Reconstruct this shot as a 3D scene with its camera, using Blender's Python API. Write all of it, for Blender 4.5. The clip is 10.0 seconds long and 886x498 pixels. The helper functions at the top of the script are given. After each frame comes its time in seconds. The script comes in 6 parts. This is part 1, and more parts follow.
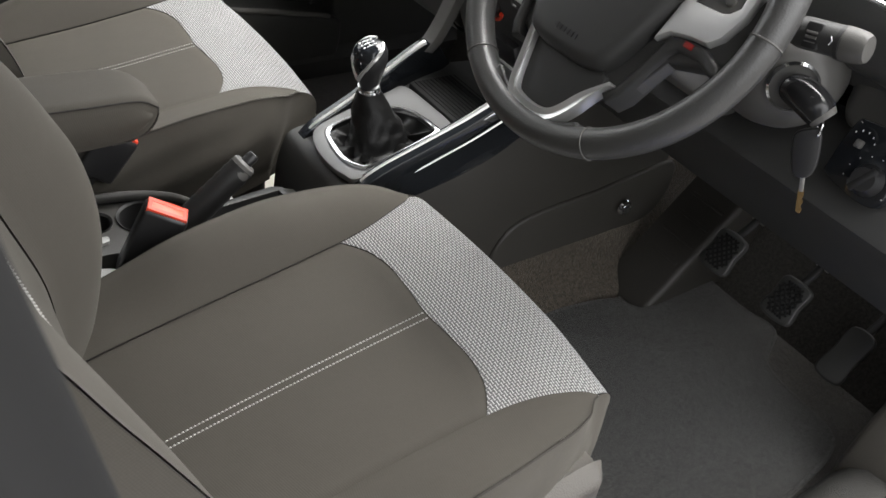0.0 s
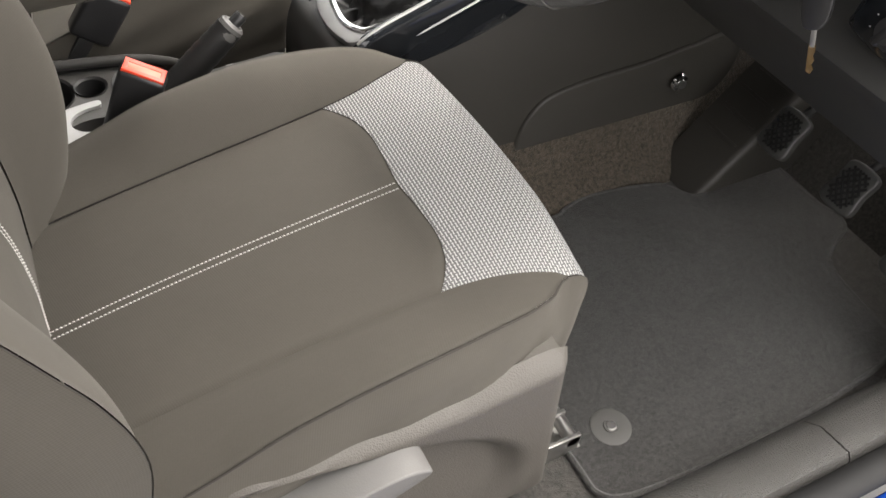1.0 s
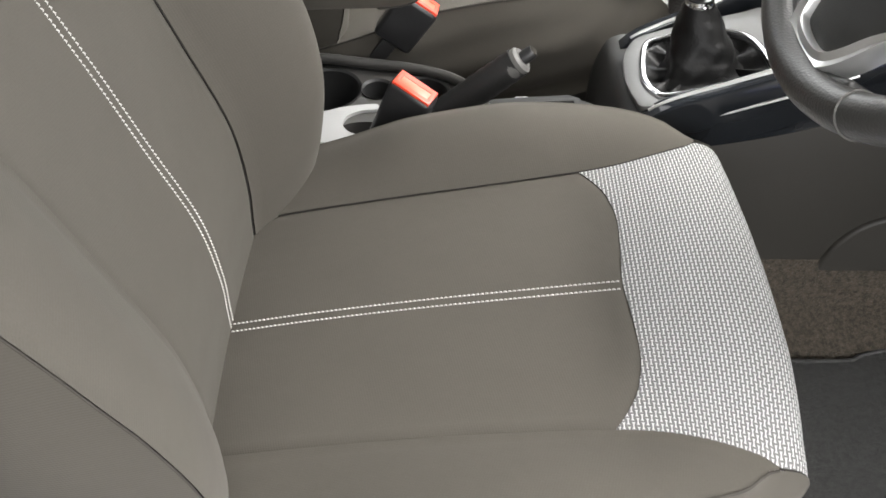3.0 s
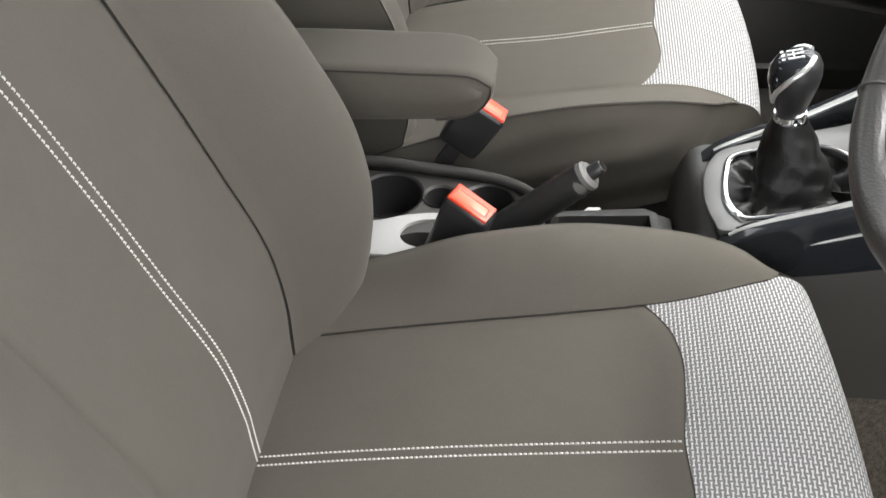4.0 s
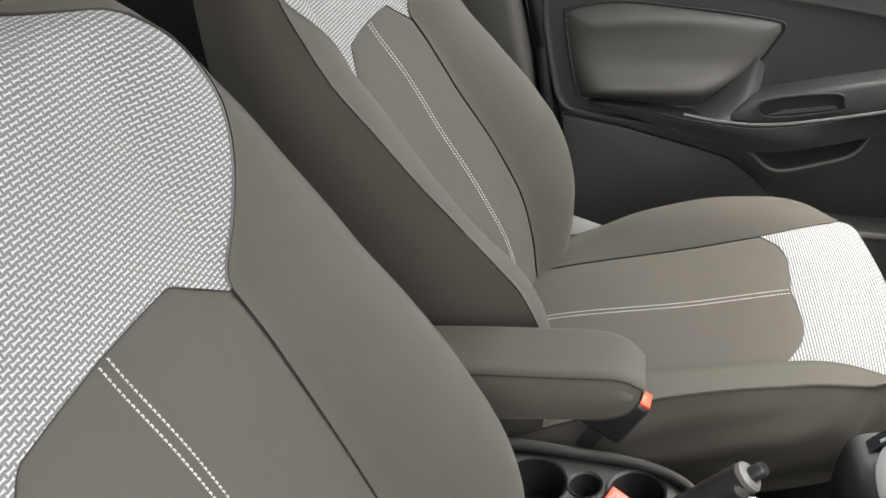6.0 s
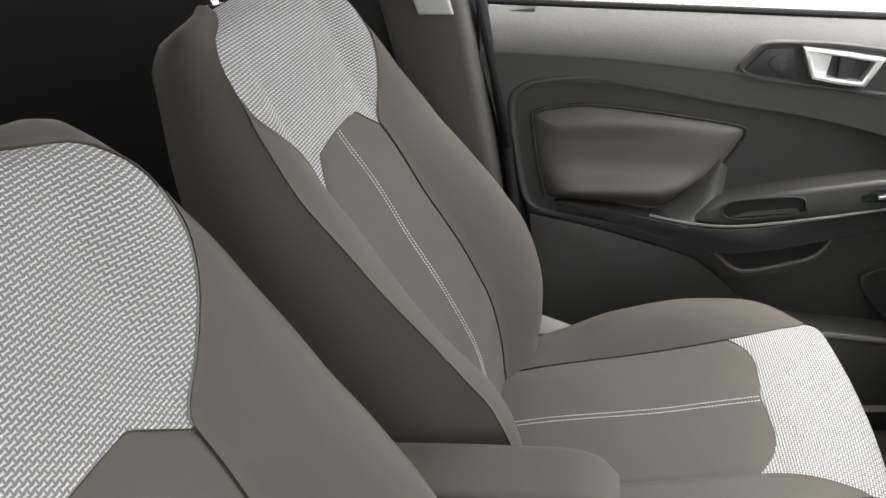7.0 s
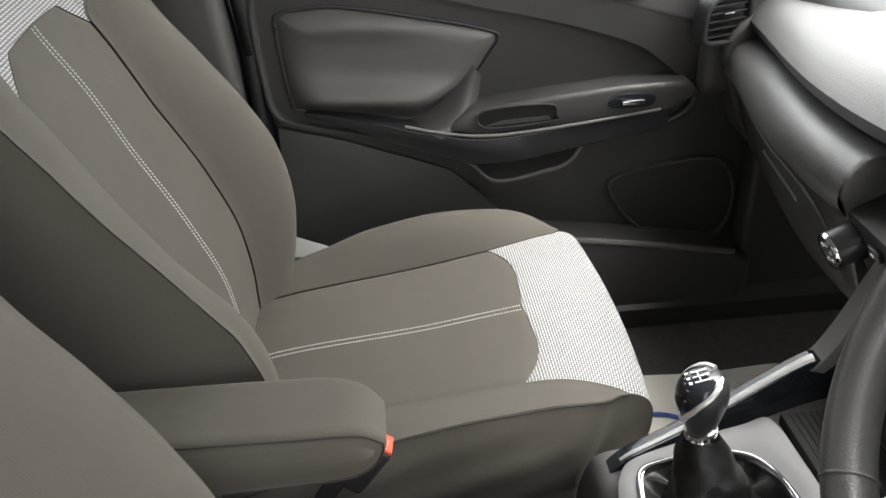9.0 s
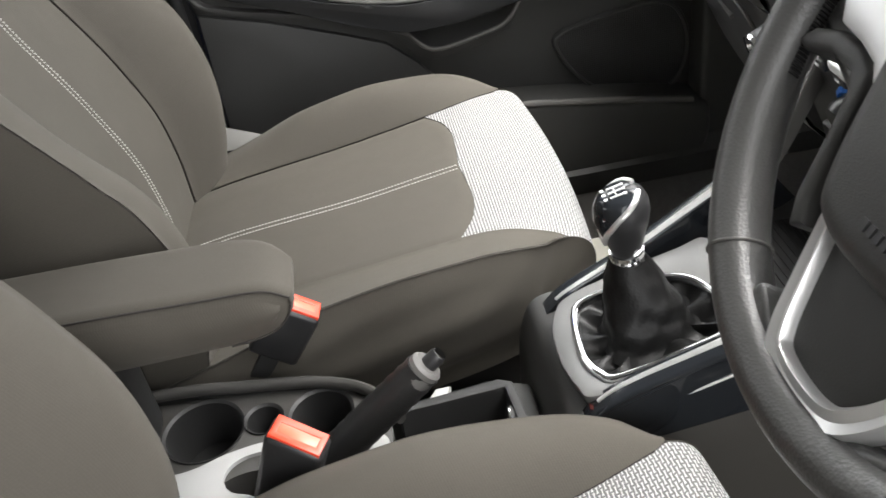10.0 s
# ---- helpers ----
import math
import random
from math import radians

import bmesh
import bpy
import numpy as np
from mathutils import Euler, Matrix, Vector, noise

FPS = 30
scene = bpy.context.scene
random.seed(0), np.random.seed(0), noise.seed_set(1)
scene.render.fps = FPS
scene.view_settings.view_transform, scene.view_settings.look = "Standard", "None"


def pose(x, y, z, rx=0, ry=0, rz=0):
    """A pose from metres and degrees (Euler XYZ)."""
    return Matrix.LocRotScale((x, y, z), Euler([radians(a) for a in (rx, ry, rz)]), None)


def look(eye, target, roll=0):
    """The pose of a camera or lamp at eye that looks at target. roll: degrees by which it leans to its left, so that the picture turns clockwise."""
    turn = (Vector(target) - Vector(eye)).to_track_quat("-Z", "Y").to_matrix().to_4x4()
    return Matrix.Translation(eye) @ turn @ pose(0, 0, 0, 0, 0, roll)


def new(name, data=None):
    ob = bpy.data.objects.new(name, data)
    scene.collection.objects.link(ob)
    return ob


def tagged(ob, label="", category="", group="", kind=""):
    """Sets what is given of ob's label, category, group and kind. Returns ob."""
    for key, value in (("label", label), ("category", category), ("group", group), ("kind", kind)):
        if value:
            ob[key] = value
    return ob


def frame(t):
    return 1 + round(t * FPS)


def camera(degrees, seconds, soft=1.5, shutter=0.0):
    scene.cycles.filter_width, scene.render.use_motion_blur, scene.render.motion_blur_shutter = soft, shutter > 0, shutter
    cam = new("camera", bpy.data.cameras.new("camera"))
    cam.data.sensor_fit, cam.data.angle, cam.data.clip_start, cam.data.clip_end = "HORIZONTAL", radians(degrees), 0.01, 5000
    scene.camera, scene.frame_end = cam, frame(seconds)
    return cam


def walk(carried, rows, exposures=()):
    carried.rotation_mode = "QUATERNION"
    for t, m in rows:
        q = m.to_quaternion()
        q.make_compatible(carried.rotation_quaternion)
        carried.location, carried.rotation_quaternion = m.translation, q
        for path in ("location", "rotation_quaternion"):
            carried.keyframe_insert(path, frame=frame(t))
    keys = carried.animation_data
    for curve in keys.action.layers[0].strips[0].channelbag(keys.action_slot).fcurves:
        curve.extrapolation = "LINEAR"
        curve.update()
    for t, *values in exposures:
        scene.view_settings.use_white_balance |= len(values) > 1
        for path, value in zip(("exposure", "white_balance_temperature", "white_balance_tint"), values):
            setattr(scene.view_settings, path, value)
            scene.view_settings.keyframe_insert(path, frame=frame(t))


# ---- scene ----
cam = camera(54.3, 10.0, shutter=0.12)
PATH = [
    (0, (-0.092, -0.528, 1.136), (0.963, 0.628, -0.109), 12.0),
    (0.5, (0.035, -0.581, 1.121), (0.886, 0.609, -0.243), 8.4),
    (1, (0.08, -0.593, 1.092), (0.803, 0.569, -0.367), 6.5),
    (1.5, (0.105, -0.552, 1.076), (0.812, 0.568, -0.422), 7.3),
    (2, (0.112, -0.533, 1.07), (0.678, 0.657, -0.435), 6.5),
    (2.5, (0.179, -0.519, 1.076), (0.444, 0.769, -0.43), 3.5),
    (2.7, (0.199, -0.513, 1.073), (0.35, 0.805, -0.423), 2.4),
    (3.8, (0.283, -0.438, 1.049), (0.017, 0.985, -0.33), -4.8),
    (4, (0.278, -0.407, 1.06), (0.017, 1.033, -0.304), -4.7),
    (4.5, (0.252, -0.352, 1.075), (-0.018, 1.143, -0.225), -5.0),
    (5, (0.229, -0.345, 1.098), (-0.138, 1.198, -0.121), -7.3),
    (5.5, (0.224, -0.345, 1.125), (-0.225, 1.253, 0.01), -8.9),
    (6, (0.224, -0.345, 1.154), (-0.258, 1.321, 0.159), -9.3),
    (6.2, (0.223, -0.346, 1.164), (-0.255, 1.349, 0.216), -9.1),
    (7.3, (0.215, -0.293, 1.186), (-0.12, 1.484, 0.332), -6.8),
    (7.5, (0.216, -0.279, 1.181), (-0.07, 1.491, 0.294), -6.4),
    (8, (0.217, -0.254, 1.159), (0.09, 1.482, 0.173), -4.9),
    (8.5, (0.22, -0.239, 1.137), (0.273, 1.471, 0.101), -3.2),
    (9, (0.22, -0.236, 1.128), (0.358, 1.463, 0.083), -2.2),
    (9.5, (0.219, -0.258, 1.077), (0.32, 1.387, -0.056), -3.6),
    (10, (0.307, -0.248, 1.034), (0.398, 1.355, -0.159), -9.2),
]
EXPOSURE = [(0.0, 2.55, 6500, 10), (0.5, 2.9, 6850, 12), (1.0, 3.0, 6850, 12), (2.5, 3.15, 6650, 10), (4.5, 3.1, 6500, 10), (6.0, 3.15, 6550, 10), (7.5, 2.8, 6500, 10), (9.0, 2.95, 6550, 10), (10.0, 3.15, 6550, 10)]
walk(cam, [(t, look(eye, target, roll)) for t, eye, target, roll in PATH], EXPOSURE)

# ---------------------------------------------------------------- light
world = bpy.data.worlds.new("overcast_sky")
scene.world = world
world.use_nodes = True
wn = world.node_tree.nodes
wl = world.node_tree.links
sky = wn.new("ShaderNodeTexSky")
sky.sky_type = "NISHITA"
sky.sun_disc = False
sky.sun_elevation = radians(68)
sky.sun_rotation = radians(78)
sky.air_density, sky.dust_density, sky.ozone_density = 1.0, 4.0, 1.0
desat = wn.new("ShaderNodeHueSaturation")
desat.inputs["Saturation"].default_value = 0.04
wl.new(sky.outputs[0], desat.inputs["Color"])
wl.new(desat.outputs[0], wn["Background"].inputs["Color"])
wn["Background"].inputs["Strength"].default_value = 0.15
sun = new("sun", bpy.data.lights.new("sun", "SUN"))
sun.data.energy, sun.data.angle, sun.data.color = 0.5, radians(50), (1.0, 0.95, 0.87)
sun.matrix_world = look((1.5, 0.3, 3.9), (0.0, 0.0, 0.0))


# ---------------------------------------------------------------- mesh helpers
def lerp(a, b, k):
    return a + (b - a) * k


def smooth(k):
    k = min(1.0, max(0.0, k))
    return k * k * (3 - 2 * k)


def table(rows, x):
    """Smooth monotone interpolation in rows of (x, value)."""
    if x <= rows[0][0]:
        return rows[0][1]
    if x >= rows[-1][0]:
        return rows[-1][1]
    n = len(rows)
    k = next(i for i in range(n - 1) if x <= rows[i + 1][0])

    def slope(i):
        if i <= 0 or i >= n - 1:
            j = min(max(i, 0), n - 2)
            return (rows[j + 1][1] - rows[j][1]) / (rows[j + 1][0] - rows[j][0])
        p = (rows[i][1] - rows[i - 1][1]) / (rows[i][0] - rows[i - 1][0])
        q = (rows[i + 1][1] - rows[i][1]) / (rows[i + 1][0] - rows[i][0])
        return 0.0 if p * q <= 0 else 2 * p * q / (p + q)

    h = rows[k + 1][0] - rows[k][0]
    t = (x - rows[k][0]) / h
    return ((2 * t ** 3 - 3 * t * t + 1) * rows[k][1] + (t ** 3 - 2 * t * t + t) * h * slope(k)
            + (3 * t * t - 2 * t ** 3) * rows[k + 1][1] + (t ** 3 - t * t) * h * slope(k + 1))


def spline(points, n, closed=False):
    """Catmull-Rom through a few points, n samples."""
    p = [Vector(q) for q in points]
    m = len(p)
    out = []
    segs = m if closed else m - 1
    for i in range(n if closed else n + 1):
        f = i / n * segs
        k = min(int(f), segs - 1)
        t = f - k
        if closed:
            a, b, c, d = p[(k - 1) % m], p[k % m], p[(k + 1) % m], p[(k + 2) % m]
        else:
            a, b, c, d = p[max(k - 1, 0)], p[k], p[k + 1], p[min(k + 2, m - 1)]
        out.append(0.5 * (2 * b + (c - a) * t + (2 * a - 5 * b + 4 * c - d) * t * t + (3 * b - a - 3 * c + d) * t ** 3))
    return out


def even(points, n):
    """The same line in n even steps of length."""
    acc = [0.0]
    for a, b in zip(points, points[1:]):
        acc.append(acc[-1] + (b - a).length)
    out, j = [], 0
    for i in range(n + 1):
        d = acc[-1] * i / n
        while j < len(points) - 2 and acc[j + 1] < d:
            j += 1
        span = acc[j + 1] - acc[j]
        out.append(points[j].lerp(points[j + 1], (d - acc[j]) / span if span > 1e-9 else 0))
    return out


def grid(fn, nu, nv, puff=0.0, rim=0.012, thick=0.0):
    """A sheet from fn(u, v) -> (place, (s, t)); its edges sink by puff along the normal over about rim metres, like sewn cloth."""
    bm = bmesh.new()
    uvl = bm.loops.layers.uv.new("UVMap")
    pts = [[fn(i / nu, j / nv) for j in range(nv + 1)] for i in range(nu + 1)]
    vs = [[bm.verts.new(p[0]) for p in row] for row in pts]
    for i in range(nu):
        for j in range(nv):
            f = bm.faces.new((vs[i][j], vs[i + 1][j], vs[i + 1][j + 1], vs[i][j + 1]))
            f.smooth = True
            for loop, (a, b) in zip(f.loops, ((i, j), (i + 1, j), (i + 1, j + 1), (i, j + 1))):
                loop[uvl].uv = pts[a][b][1]
    bm.normal_update()
    if puff:
        shift = []
        for i in range(nu + 1):
            for j in range(nv + 1):
                p = vs[i][j].co
                d = min((p - vs[0][j].co).length, (p - vs[nu][j].co).length, (p - vs[i][0].co).length, (p - vs[i][nv].co).length)
                k = max(0.0, 1 - d / rim)
                shift.append((vs[i][j], vs[i][j].normal * (-puff * k * k)))
        for v, s in shift:
            v.co += s
        bm.normal_update()
    if thick:
        bmesh.ops.solidify(bm, geom=bm.faces[:], thickness=thick)
    return bm


def box(x0, x1, y0, y1, z0, z1, bevel=0.004, segs=2):
    bm = bmesh.new()
    bmesh.ops.create_cube(bm, size=1, matrix=Matrix.Translation(((x0 + x1) / 2, (y0 + y1) / 2, (z0 + z1) / 2)) @ Matrix.Diagonal((x1 - x0, y1 - y0, z1 - z0, 1)))
    if bevel:
        bmesh.ops.bevel(bm, geom=bm.edges[:], offset=bevel, segments=segs, profile=0.5, affect="EDGES")
    return bm


def prism(outline, axis, d0, d1, bevel=0.004, segs=2, both=False):
    """An outline in the two other axes, drawn out along axis from d0 to d1; the rim at d1 is rounded."""
    bm = bmesh.new()
    put = {"x": lambda a, b, d: (d, a, b), "y": lambda a, b, d: (a, d, b), "z": lambda a, b, d: (a, b, d)}[axis]
    lo = [bm.verts.new(put(p[0], p[1], d0)) for p in outline]
    hi = [bm.verts.new(put(p[0], p[1], d1)) for p in outline]
    n = len(outline)
    bm.faces.new(lo)
    top = bm.faces.new(hi)
    for i in range(n):
        bm.faces.new((lo[i], lo[(i + 1) % n], hi[(i + 1) % n], hi[i]))
    bmesh.ops.recalc_face_normals(bm, faces=bm.faces[:])
    if bevel:
        edges = list(top.edges)
        if both:
            edges += [e for e in bm.edges if all(v in lo for v in e.verts)]
        bmesh.ops.bevel(bm, geom=edges, offset=bevel, segments=segs, profile=0.5, affect="EDGES", clamp_overlap=True)
    return bm


def ring_prism(outer, inner, axis, d0, d1, bevel=0.0):
    """A flat ring between two outlines with the same number of points."""
    bm = bmesh.new()
    put = {"x": lambda a, b, d: (d, a, b), "y": lambda a, b, d: (a, d, b), "z": lambda a, b, d: (a, b, d)}[axis]
    n = len(outer)
    loops = [[bm.verts.new(put(p[0], p[1], d)) for p in o] for o, d in ((outer, d0), (outer, d1), (inner, d1), (inner, d0))]
    for k in range(4):
        a, b = loops[k], loops[(k + 1) % 4]
        for i in range(n):
            bm.faces.new((a[i], a[(i + 1) % n], b[(i + 1) % n], b[i]))
    bmesh.ops.recalc_face_normals(bm, faces=bm.faces[:])
    if bevel:
        edges = [e for e in bm.edges if all(v in loops[1] for v in e.verts) or all(v in loops[2] for v in e.verts)]
        bmesh.ops.bevel(bm, geom=edges, offset=bevel, segments=2, profile=0.5, affect="EDGES")
    return bm


def tube(path, radius, sides=10, closed=False, flat=1.0, cap=True):
    """A tube along a line; radius a number or a function of 0..1."""
    p = [Vector(q) for q in path]
    n = len(p)
    bm = bmesh.new()
    up = Vector((0, 0, 1))
    rings = []
    for i, q in enumerate(p):
        t = (p[(i + 1) % n] - p[i - 1]) if closed else (p[min(i + 1, n - 1)] - p[max(i - 1, 0)])
        t.normalize()
        side = t.cross(up)
        if side.length < 0.05:
            side = t.cross(Vector((0, 1, 0)))
        side.normalize()
        top = side.cross(t)
        r = radius(i / max(1, n - 1)) if callable(radius) else radius
        rings.append([bm.verts.new(q + (side * math.cos(a) + top * math.sin(a) * flat) * r) for a in [2 * math.pi * k / sides for k in range(sides)]])
    for i in range(n if closed else n - 1):
        a, b = rings[i], rings[(i + 1) % n]
        for k in range(sides):
            f = bm.faces.new((a[k], a[(k + 1) % sides], b[(k + 1) % sides], b[k]))
            f.smooth = True
    if cap and not closed:
        bm.faces.new(rings[0])
        bm.faces.new(rings[-1])
    bmesh.ops.recalc_face_normals(bm, faces=bm.faces[:])
    return bm


def lathe(profile, matrix=Matrix(), sides=32):
    """A turned body from (radius, height) pairs about the z axis of matrix."""
    bm = bmesh.new()
    rings = []
    for r, h in profile:
        if r < 1e-6:
            rings.append([bm.verts.new(matrix @ Vector((0, 0, h)))])
        else:
            rings.append([bm.verts.new(matrix @ Vector((r * math.cos(2 * math.pi * k / sides), r * math.sin(2 * math.pi * k / sides), h))) for k in range(sides)])
    for a, b in zip(rings, rings[1:]):
        for k in range(sides):
            q = [a[k % len(a)], a[(k + 1) % len(a)], b[(k + 1) % len(b)], b[k % len(b)]]
            q = list(dict.fromkeys(q))
            if len(q) > 2:
                bm.faces.new(q).smooth = True
    bmesh.ops.recalc_face_normals(bm, faces=bm.faces[:])
    return bm


def join(*bms):
    out = bms[0]
    for b in bms[1:]:
        me = bpy.data.meshes.new("tmp")
        b.to_mesh(me)
        out.from_mesh(me)
        bpy.data.meshes.remove(me)
        b.free()
    return out


def moved(bm, m):
    bmesh.ops.transform(bm, matrix=m, verts=bm.verts[:])
    return bm


def part(name, bm, material, parent=None, label="", flat=False):
    me = bpy.data.meshes.new(name)
    if not flat:
        for f in bm.faces:
            f.smooth = True
    bm.to_mesh(me)
    bm.free()
    if not flat:
        me.set_sharp_from_angle(angle=radians(38))
    me.materials.append(material)
    ob = new(name, me)
    if parent is not None:
        ob.parent = parent
    if label:
        tagged(ob, label)
    return ob


def thing(name, at, label, category, group="", kind=""):
    ob = new(name)
    ob.empty_display_size = 0.05
    ob.location = at
    return tagged(ob, label, category, group, kind)


def attach(parent):
    """Lets the parts be built in world places: the children keep them."""
    inv = Matrix.Translation(parent.location).inverted()
    for c in parent.children:
        c.matrix_parent_inverse = inv


# ---------------------------------------------------------------- materials
class Mat:
    """Short-hand for a Principled node material."""

    def __init__(self, name, colour, rough=0.6, metal=0.0, spec=0.5):
        self.m = bpy.data.materials.new(name)
        self.m.use_nodes = True
        self.n, self.l = self.m.node_tree.nodes, self.m.node_tree.links
        self.p = self.n["Principled BSDF"]
        self.p.inputs["Base Color"].default_value = (*colour, 1)
        self.p.inputs["Roughness"].default_value = rough
        self.p.inputs["Metallic"].default_value = metal
        self.p.inputs["Specular IOR Level"].default_value = spec
        self.coord = self.n.new("ShaderNodeTexCoord")
        self.height = None

    def node(self, kind, **values):
        nd = self.n.new(kind)
        for k, v in values.items():
            nd.inputs[k].default_value = v
        return nd

    def link(self, a, b):
        self.l.new(a, b)

    def noise(self, scale, detail=3.0, source="Object", rough=0.55):
        nd = self.node("ShaderNodeTexNoise", Scale=scale, Detail=detail, Roughness=rough)
        self.link(self.coord.outputs[source], nd.inputs["Vector"])
        return nd.outputs[0]

    def ramp(self, fac, stops):
        nd = self.n.new("ShaderNodeValToRGB")
        el = nd.color_ramp.elements
        while len(el) < len(stops):
            el.new(0.5)
        for e, (pos, col) in zip(el, stops):
            e.position, e.color = pos, (*col, 1) if len(col) == 3 else col
        self.link(fac, nd.inputs["Fac"])
        return nd.outputs["Color"]

    def mix(self, fac, a, b):
        nd = self.n.new("ShaderNodeMix")
        nd.data_type = "RGBA"
        for s, v in ((nd.inputs["Factor"], fac), (nd.inputs["A"], a), (nd.inputs["B"], b)):
            if isinstance(v, (int, float, tuple)):
                s.default_value = (*v, 1) if isinstance(v, tuple) else v
            else:
                self.link(v, s)
        return nd.outputs["Result"]

    def math(self, op, a, b=0.0, c=0.0):
        nd = self.n.new("ShaderNodeMath")
        nd.operation = op
        for s, v in zip(nd.inputs, (a, b, c)):
            if isinstance(v, (int, float)):
                s.default_value = v
            else:
                self.link(v, s)
        return nd.outputs[0]

    def bump(self, height, strength, distance=0.001):
        nd = self.node("ShaderNodeBump", Strength=strength, Distance=distance)
        self.link(height, nd.inputs["Height"])
        if self.height is not None:
            self.link(self.height, nd.inputs["Normal"])
        self.height = nd.outputs[0]
        self.link(self.height, self.p.inputs["Normal"])

    def colour(self, out):
        self.link(out, self.p.inputs["Base Color"])

    def roughness(self, fac, lo, hi):
        nd = self.node("ShaderNodeMapRange", **{"To Min": lo, "To Max": hi})
        self.link(fac, nd.inputs["Value"])
        self.link(nd.outputs[0], self.p.inputs["Roughness"])


def plastic(name, colour, rough, grain=900.0, strength=0.25, spec=0.45, depth=0.0004):
    """Moulded plastic with a fine leather grain and faint smudges."""
    m = Mat(name, colour, rough, 0.0, spec)
    smudge = m.noise(9.0, 4.0)
    m.colour(m.mix(smudge, tuple(c * 0.85 for c in colour), tuple(min(1, c * 1.18) for c in colour)))
    vor = m.node("ShaderNodeTexVoronoi", Scale=grain)
    m.link(m.coord.outputs["Object"], vor.inputs["Vector"])
    m.bump(vor.outputs["Distance"], strength, depth)
    m.roughness(smudge, rough - 0.06, rough + 0.08)
    return m.m


def cloth():
    """Brown-grey twill seat cloth: fine diagonal ribs, soft blotches."""
    base = (0.066, 0.060, 0.0498)
    m = Mat("seat_cloth", base, 0.85, 0.0, 0.3)
    m.p.inputs["Sheen Weight"].default_value = 0.10
    m.p.inputs["Sheen Roughness"].default_value = 0.5
    m.p.inputs["Sheen Tint"].default_value = (0.8, 0.76, 0.7, 1)
    sep = m.n.new("ShaderNodeSeparateXYZ")
    m.link(m.coord.outputs["UV"], sep.inputs[0])
    rib = m.math("SINE", m.math("MULTIPLY", m.math("ADD", sep.outputs[0], m.math("MULTIPLY", sep.outputs[1], 0.25)), 2700.0))
    weft = m.math("SINE", m.math("MULTIPLY", sep.outputs[1], 3900.0))
    weave = m.math("MULTIPLY_ADD", weft, 0.4, rib)
    tint = m.math("MULTIPLY_ADD", weave, 0.035, 0.5)
    blotch = m.noise(14.0, 5.0)
    fleck = m.noise(700.0, 2.0)
    col = m.mix(blotch, tuple(c * 0.88 for c in base), tuple(c * 1.14 for c in base))
    col = m.mix(m.math("MULTIPLY", tint, 0.45), col, tuple(min(1, c * 1.5) for c in base))
    m.colour(m.mix(m.math("MULTIPLY", fleck, 0.35), col, tuple(c * 0.45 for c in base)))
    m.bump(weave, 0.07, 0.0006)
    wrinkle = m.noise(22.0, 2.0)
    m.bump(wrinkle, 0.12, 0.006)
    return m.m


def weave_cloth():
    """Pale grey cloth woven of short silver dashes that lie across the seat in offset columns."""
    m = Mat("silver_weave_cloth", (0.42, 0.42, 0.41), 0.65, 0.0, 0.4)
    m.p.inputs["Sheen Weight"].default_value = 0.2
    sep = m.n.new("ShaderNodeSeparateXYZ")
    m.link(m.coord.outputs["UV"], sep.inputs[0])
    pitch, length = 0.0037, 0.0082
    a = m.math("DIVIDE", sep.outputs[0], pitch)
    row = m.math("FLOOR", a)
    u = m.math("FRACT", a)
    b = m.math("ADD", m.math("DIVIDE", sep.outputs[1], length), m.math("MULTIPLY", row, 0.5))
    v = m.math("FRACT", b)
    # a dash: thick in its middle, a knot at one end
    across = m.math("ABSOLUTE", m.math("ADD", m.math("SUBTRACT", u, 0.5), m.math("MULTIPLY", m.math("SUBTRACT", v, 0.5), -0.14)))
    along = m.math("ABSOLUTE", m.math("SUBTRACT", v, 0.5))
    knot = m.math("MULTIPLY", m.math("POWER", m.math("MULTIPLY", along, 2.0), 1.8), 0.30)
    inside = m.math("MULTIPLY", m.math("SUBTRACT", m.math("ADD", 0.20, knot), across), 7.0)
    ends = m.math("MULTIPLY", m.math("SUBTRACT", 0.43, along), 12.0)
    lift = m.math("MINIMUM", m.math("MINIMUM", inside, ends), 1.0)
    lift = m.math("MAXIMUM", lift, 0.0)
    tone = m.noise(420.0, 2.0, "UV")
    ground = m.mix(tone, (0.105, 0.104, 0.102), (0.18, 0.178, 0.174))
    dash = m.mix(tone, (0.49, 0.49, 0.482), (0.64, 0.64, 0.63))
    m.colour(m.mix(lift, ground, dash))
    m.bump(lift, 0.85, 0.0016)
    m.roughness(lift, 0.8, 0.42)
    return m.m


def carpet(name, colour, scale=900.0):
    m = Mat(name, colour, 0.95, 0.0, 0.15)
    m.p.inputs["Sheen Weight"].default_value = 0.3
    fib = m.noise(scale, 3.0)
    worn = m.noise(7.0, 5.0)
    lint = m.noise(260.0, 2.0)
    col = m.mix(worn, tuple(c * 0.7 for c in colour), tuple(c * 1.35 for c in colour))
    tuft = m.ramp(m.noise(170.0, 4.0, rough=0.7), [(0.36, (0, 0, 0)), (0.64, (1, 1, 1))])
    col = m.mix(tuft, col, m.mix(0.85, col, tuple(c * 0.18 for c in colour)))
    col = m.mix(m.math("MULTIPLY", fib, 0.6), col, tuple(c * 0.4 for c in colour))
    spot = m.ramp(lint, [(0.70, (0, 0, 0)), (0.76, (1, 1, 1))])
    m.colour(m.mix(m.math("MULTIPLY", spot, 0.12), col, tuple(min(1, c * 5) for c in colour)))
    m.bump(fib, 0.9, 0.003)
    return m.m


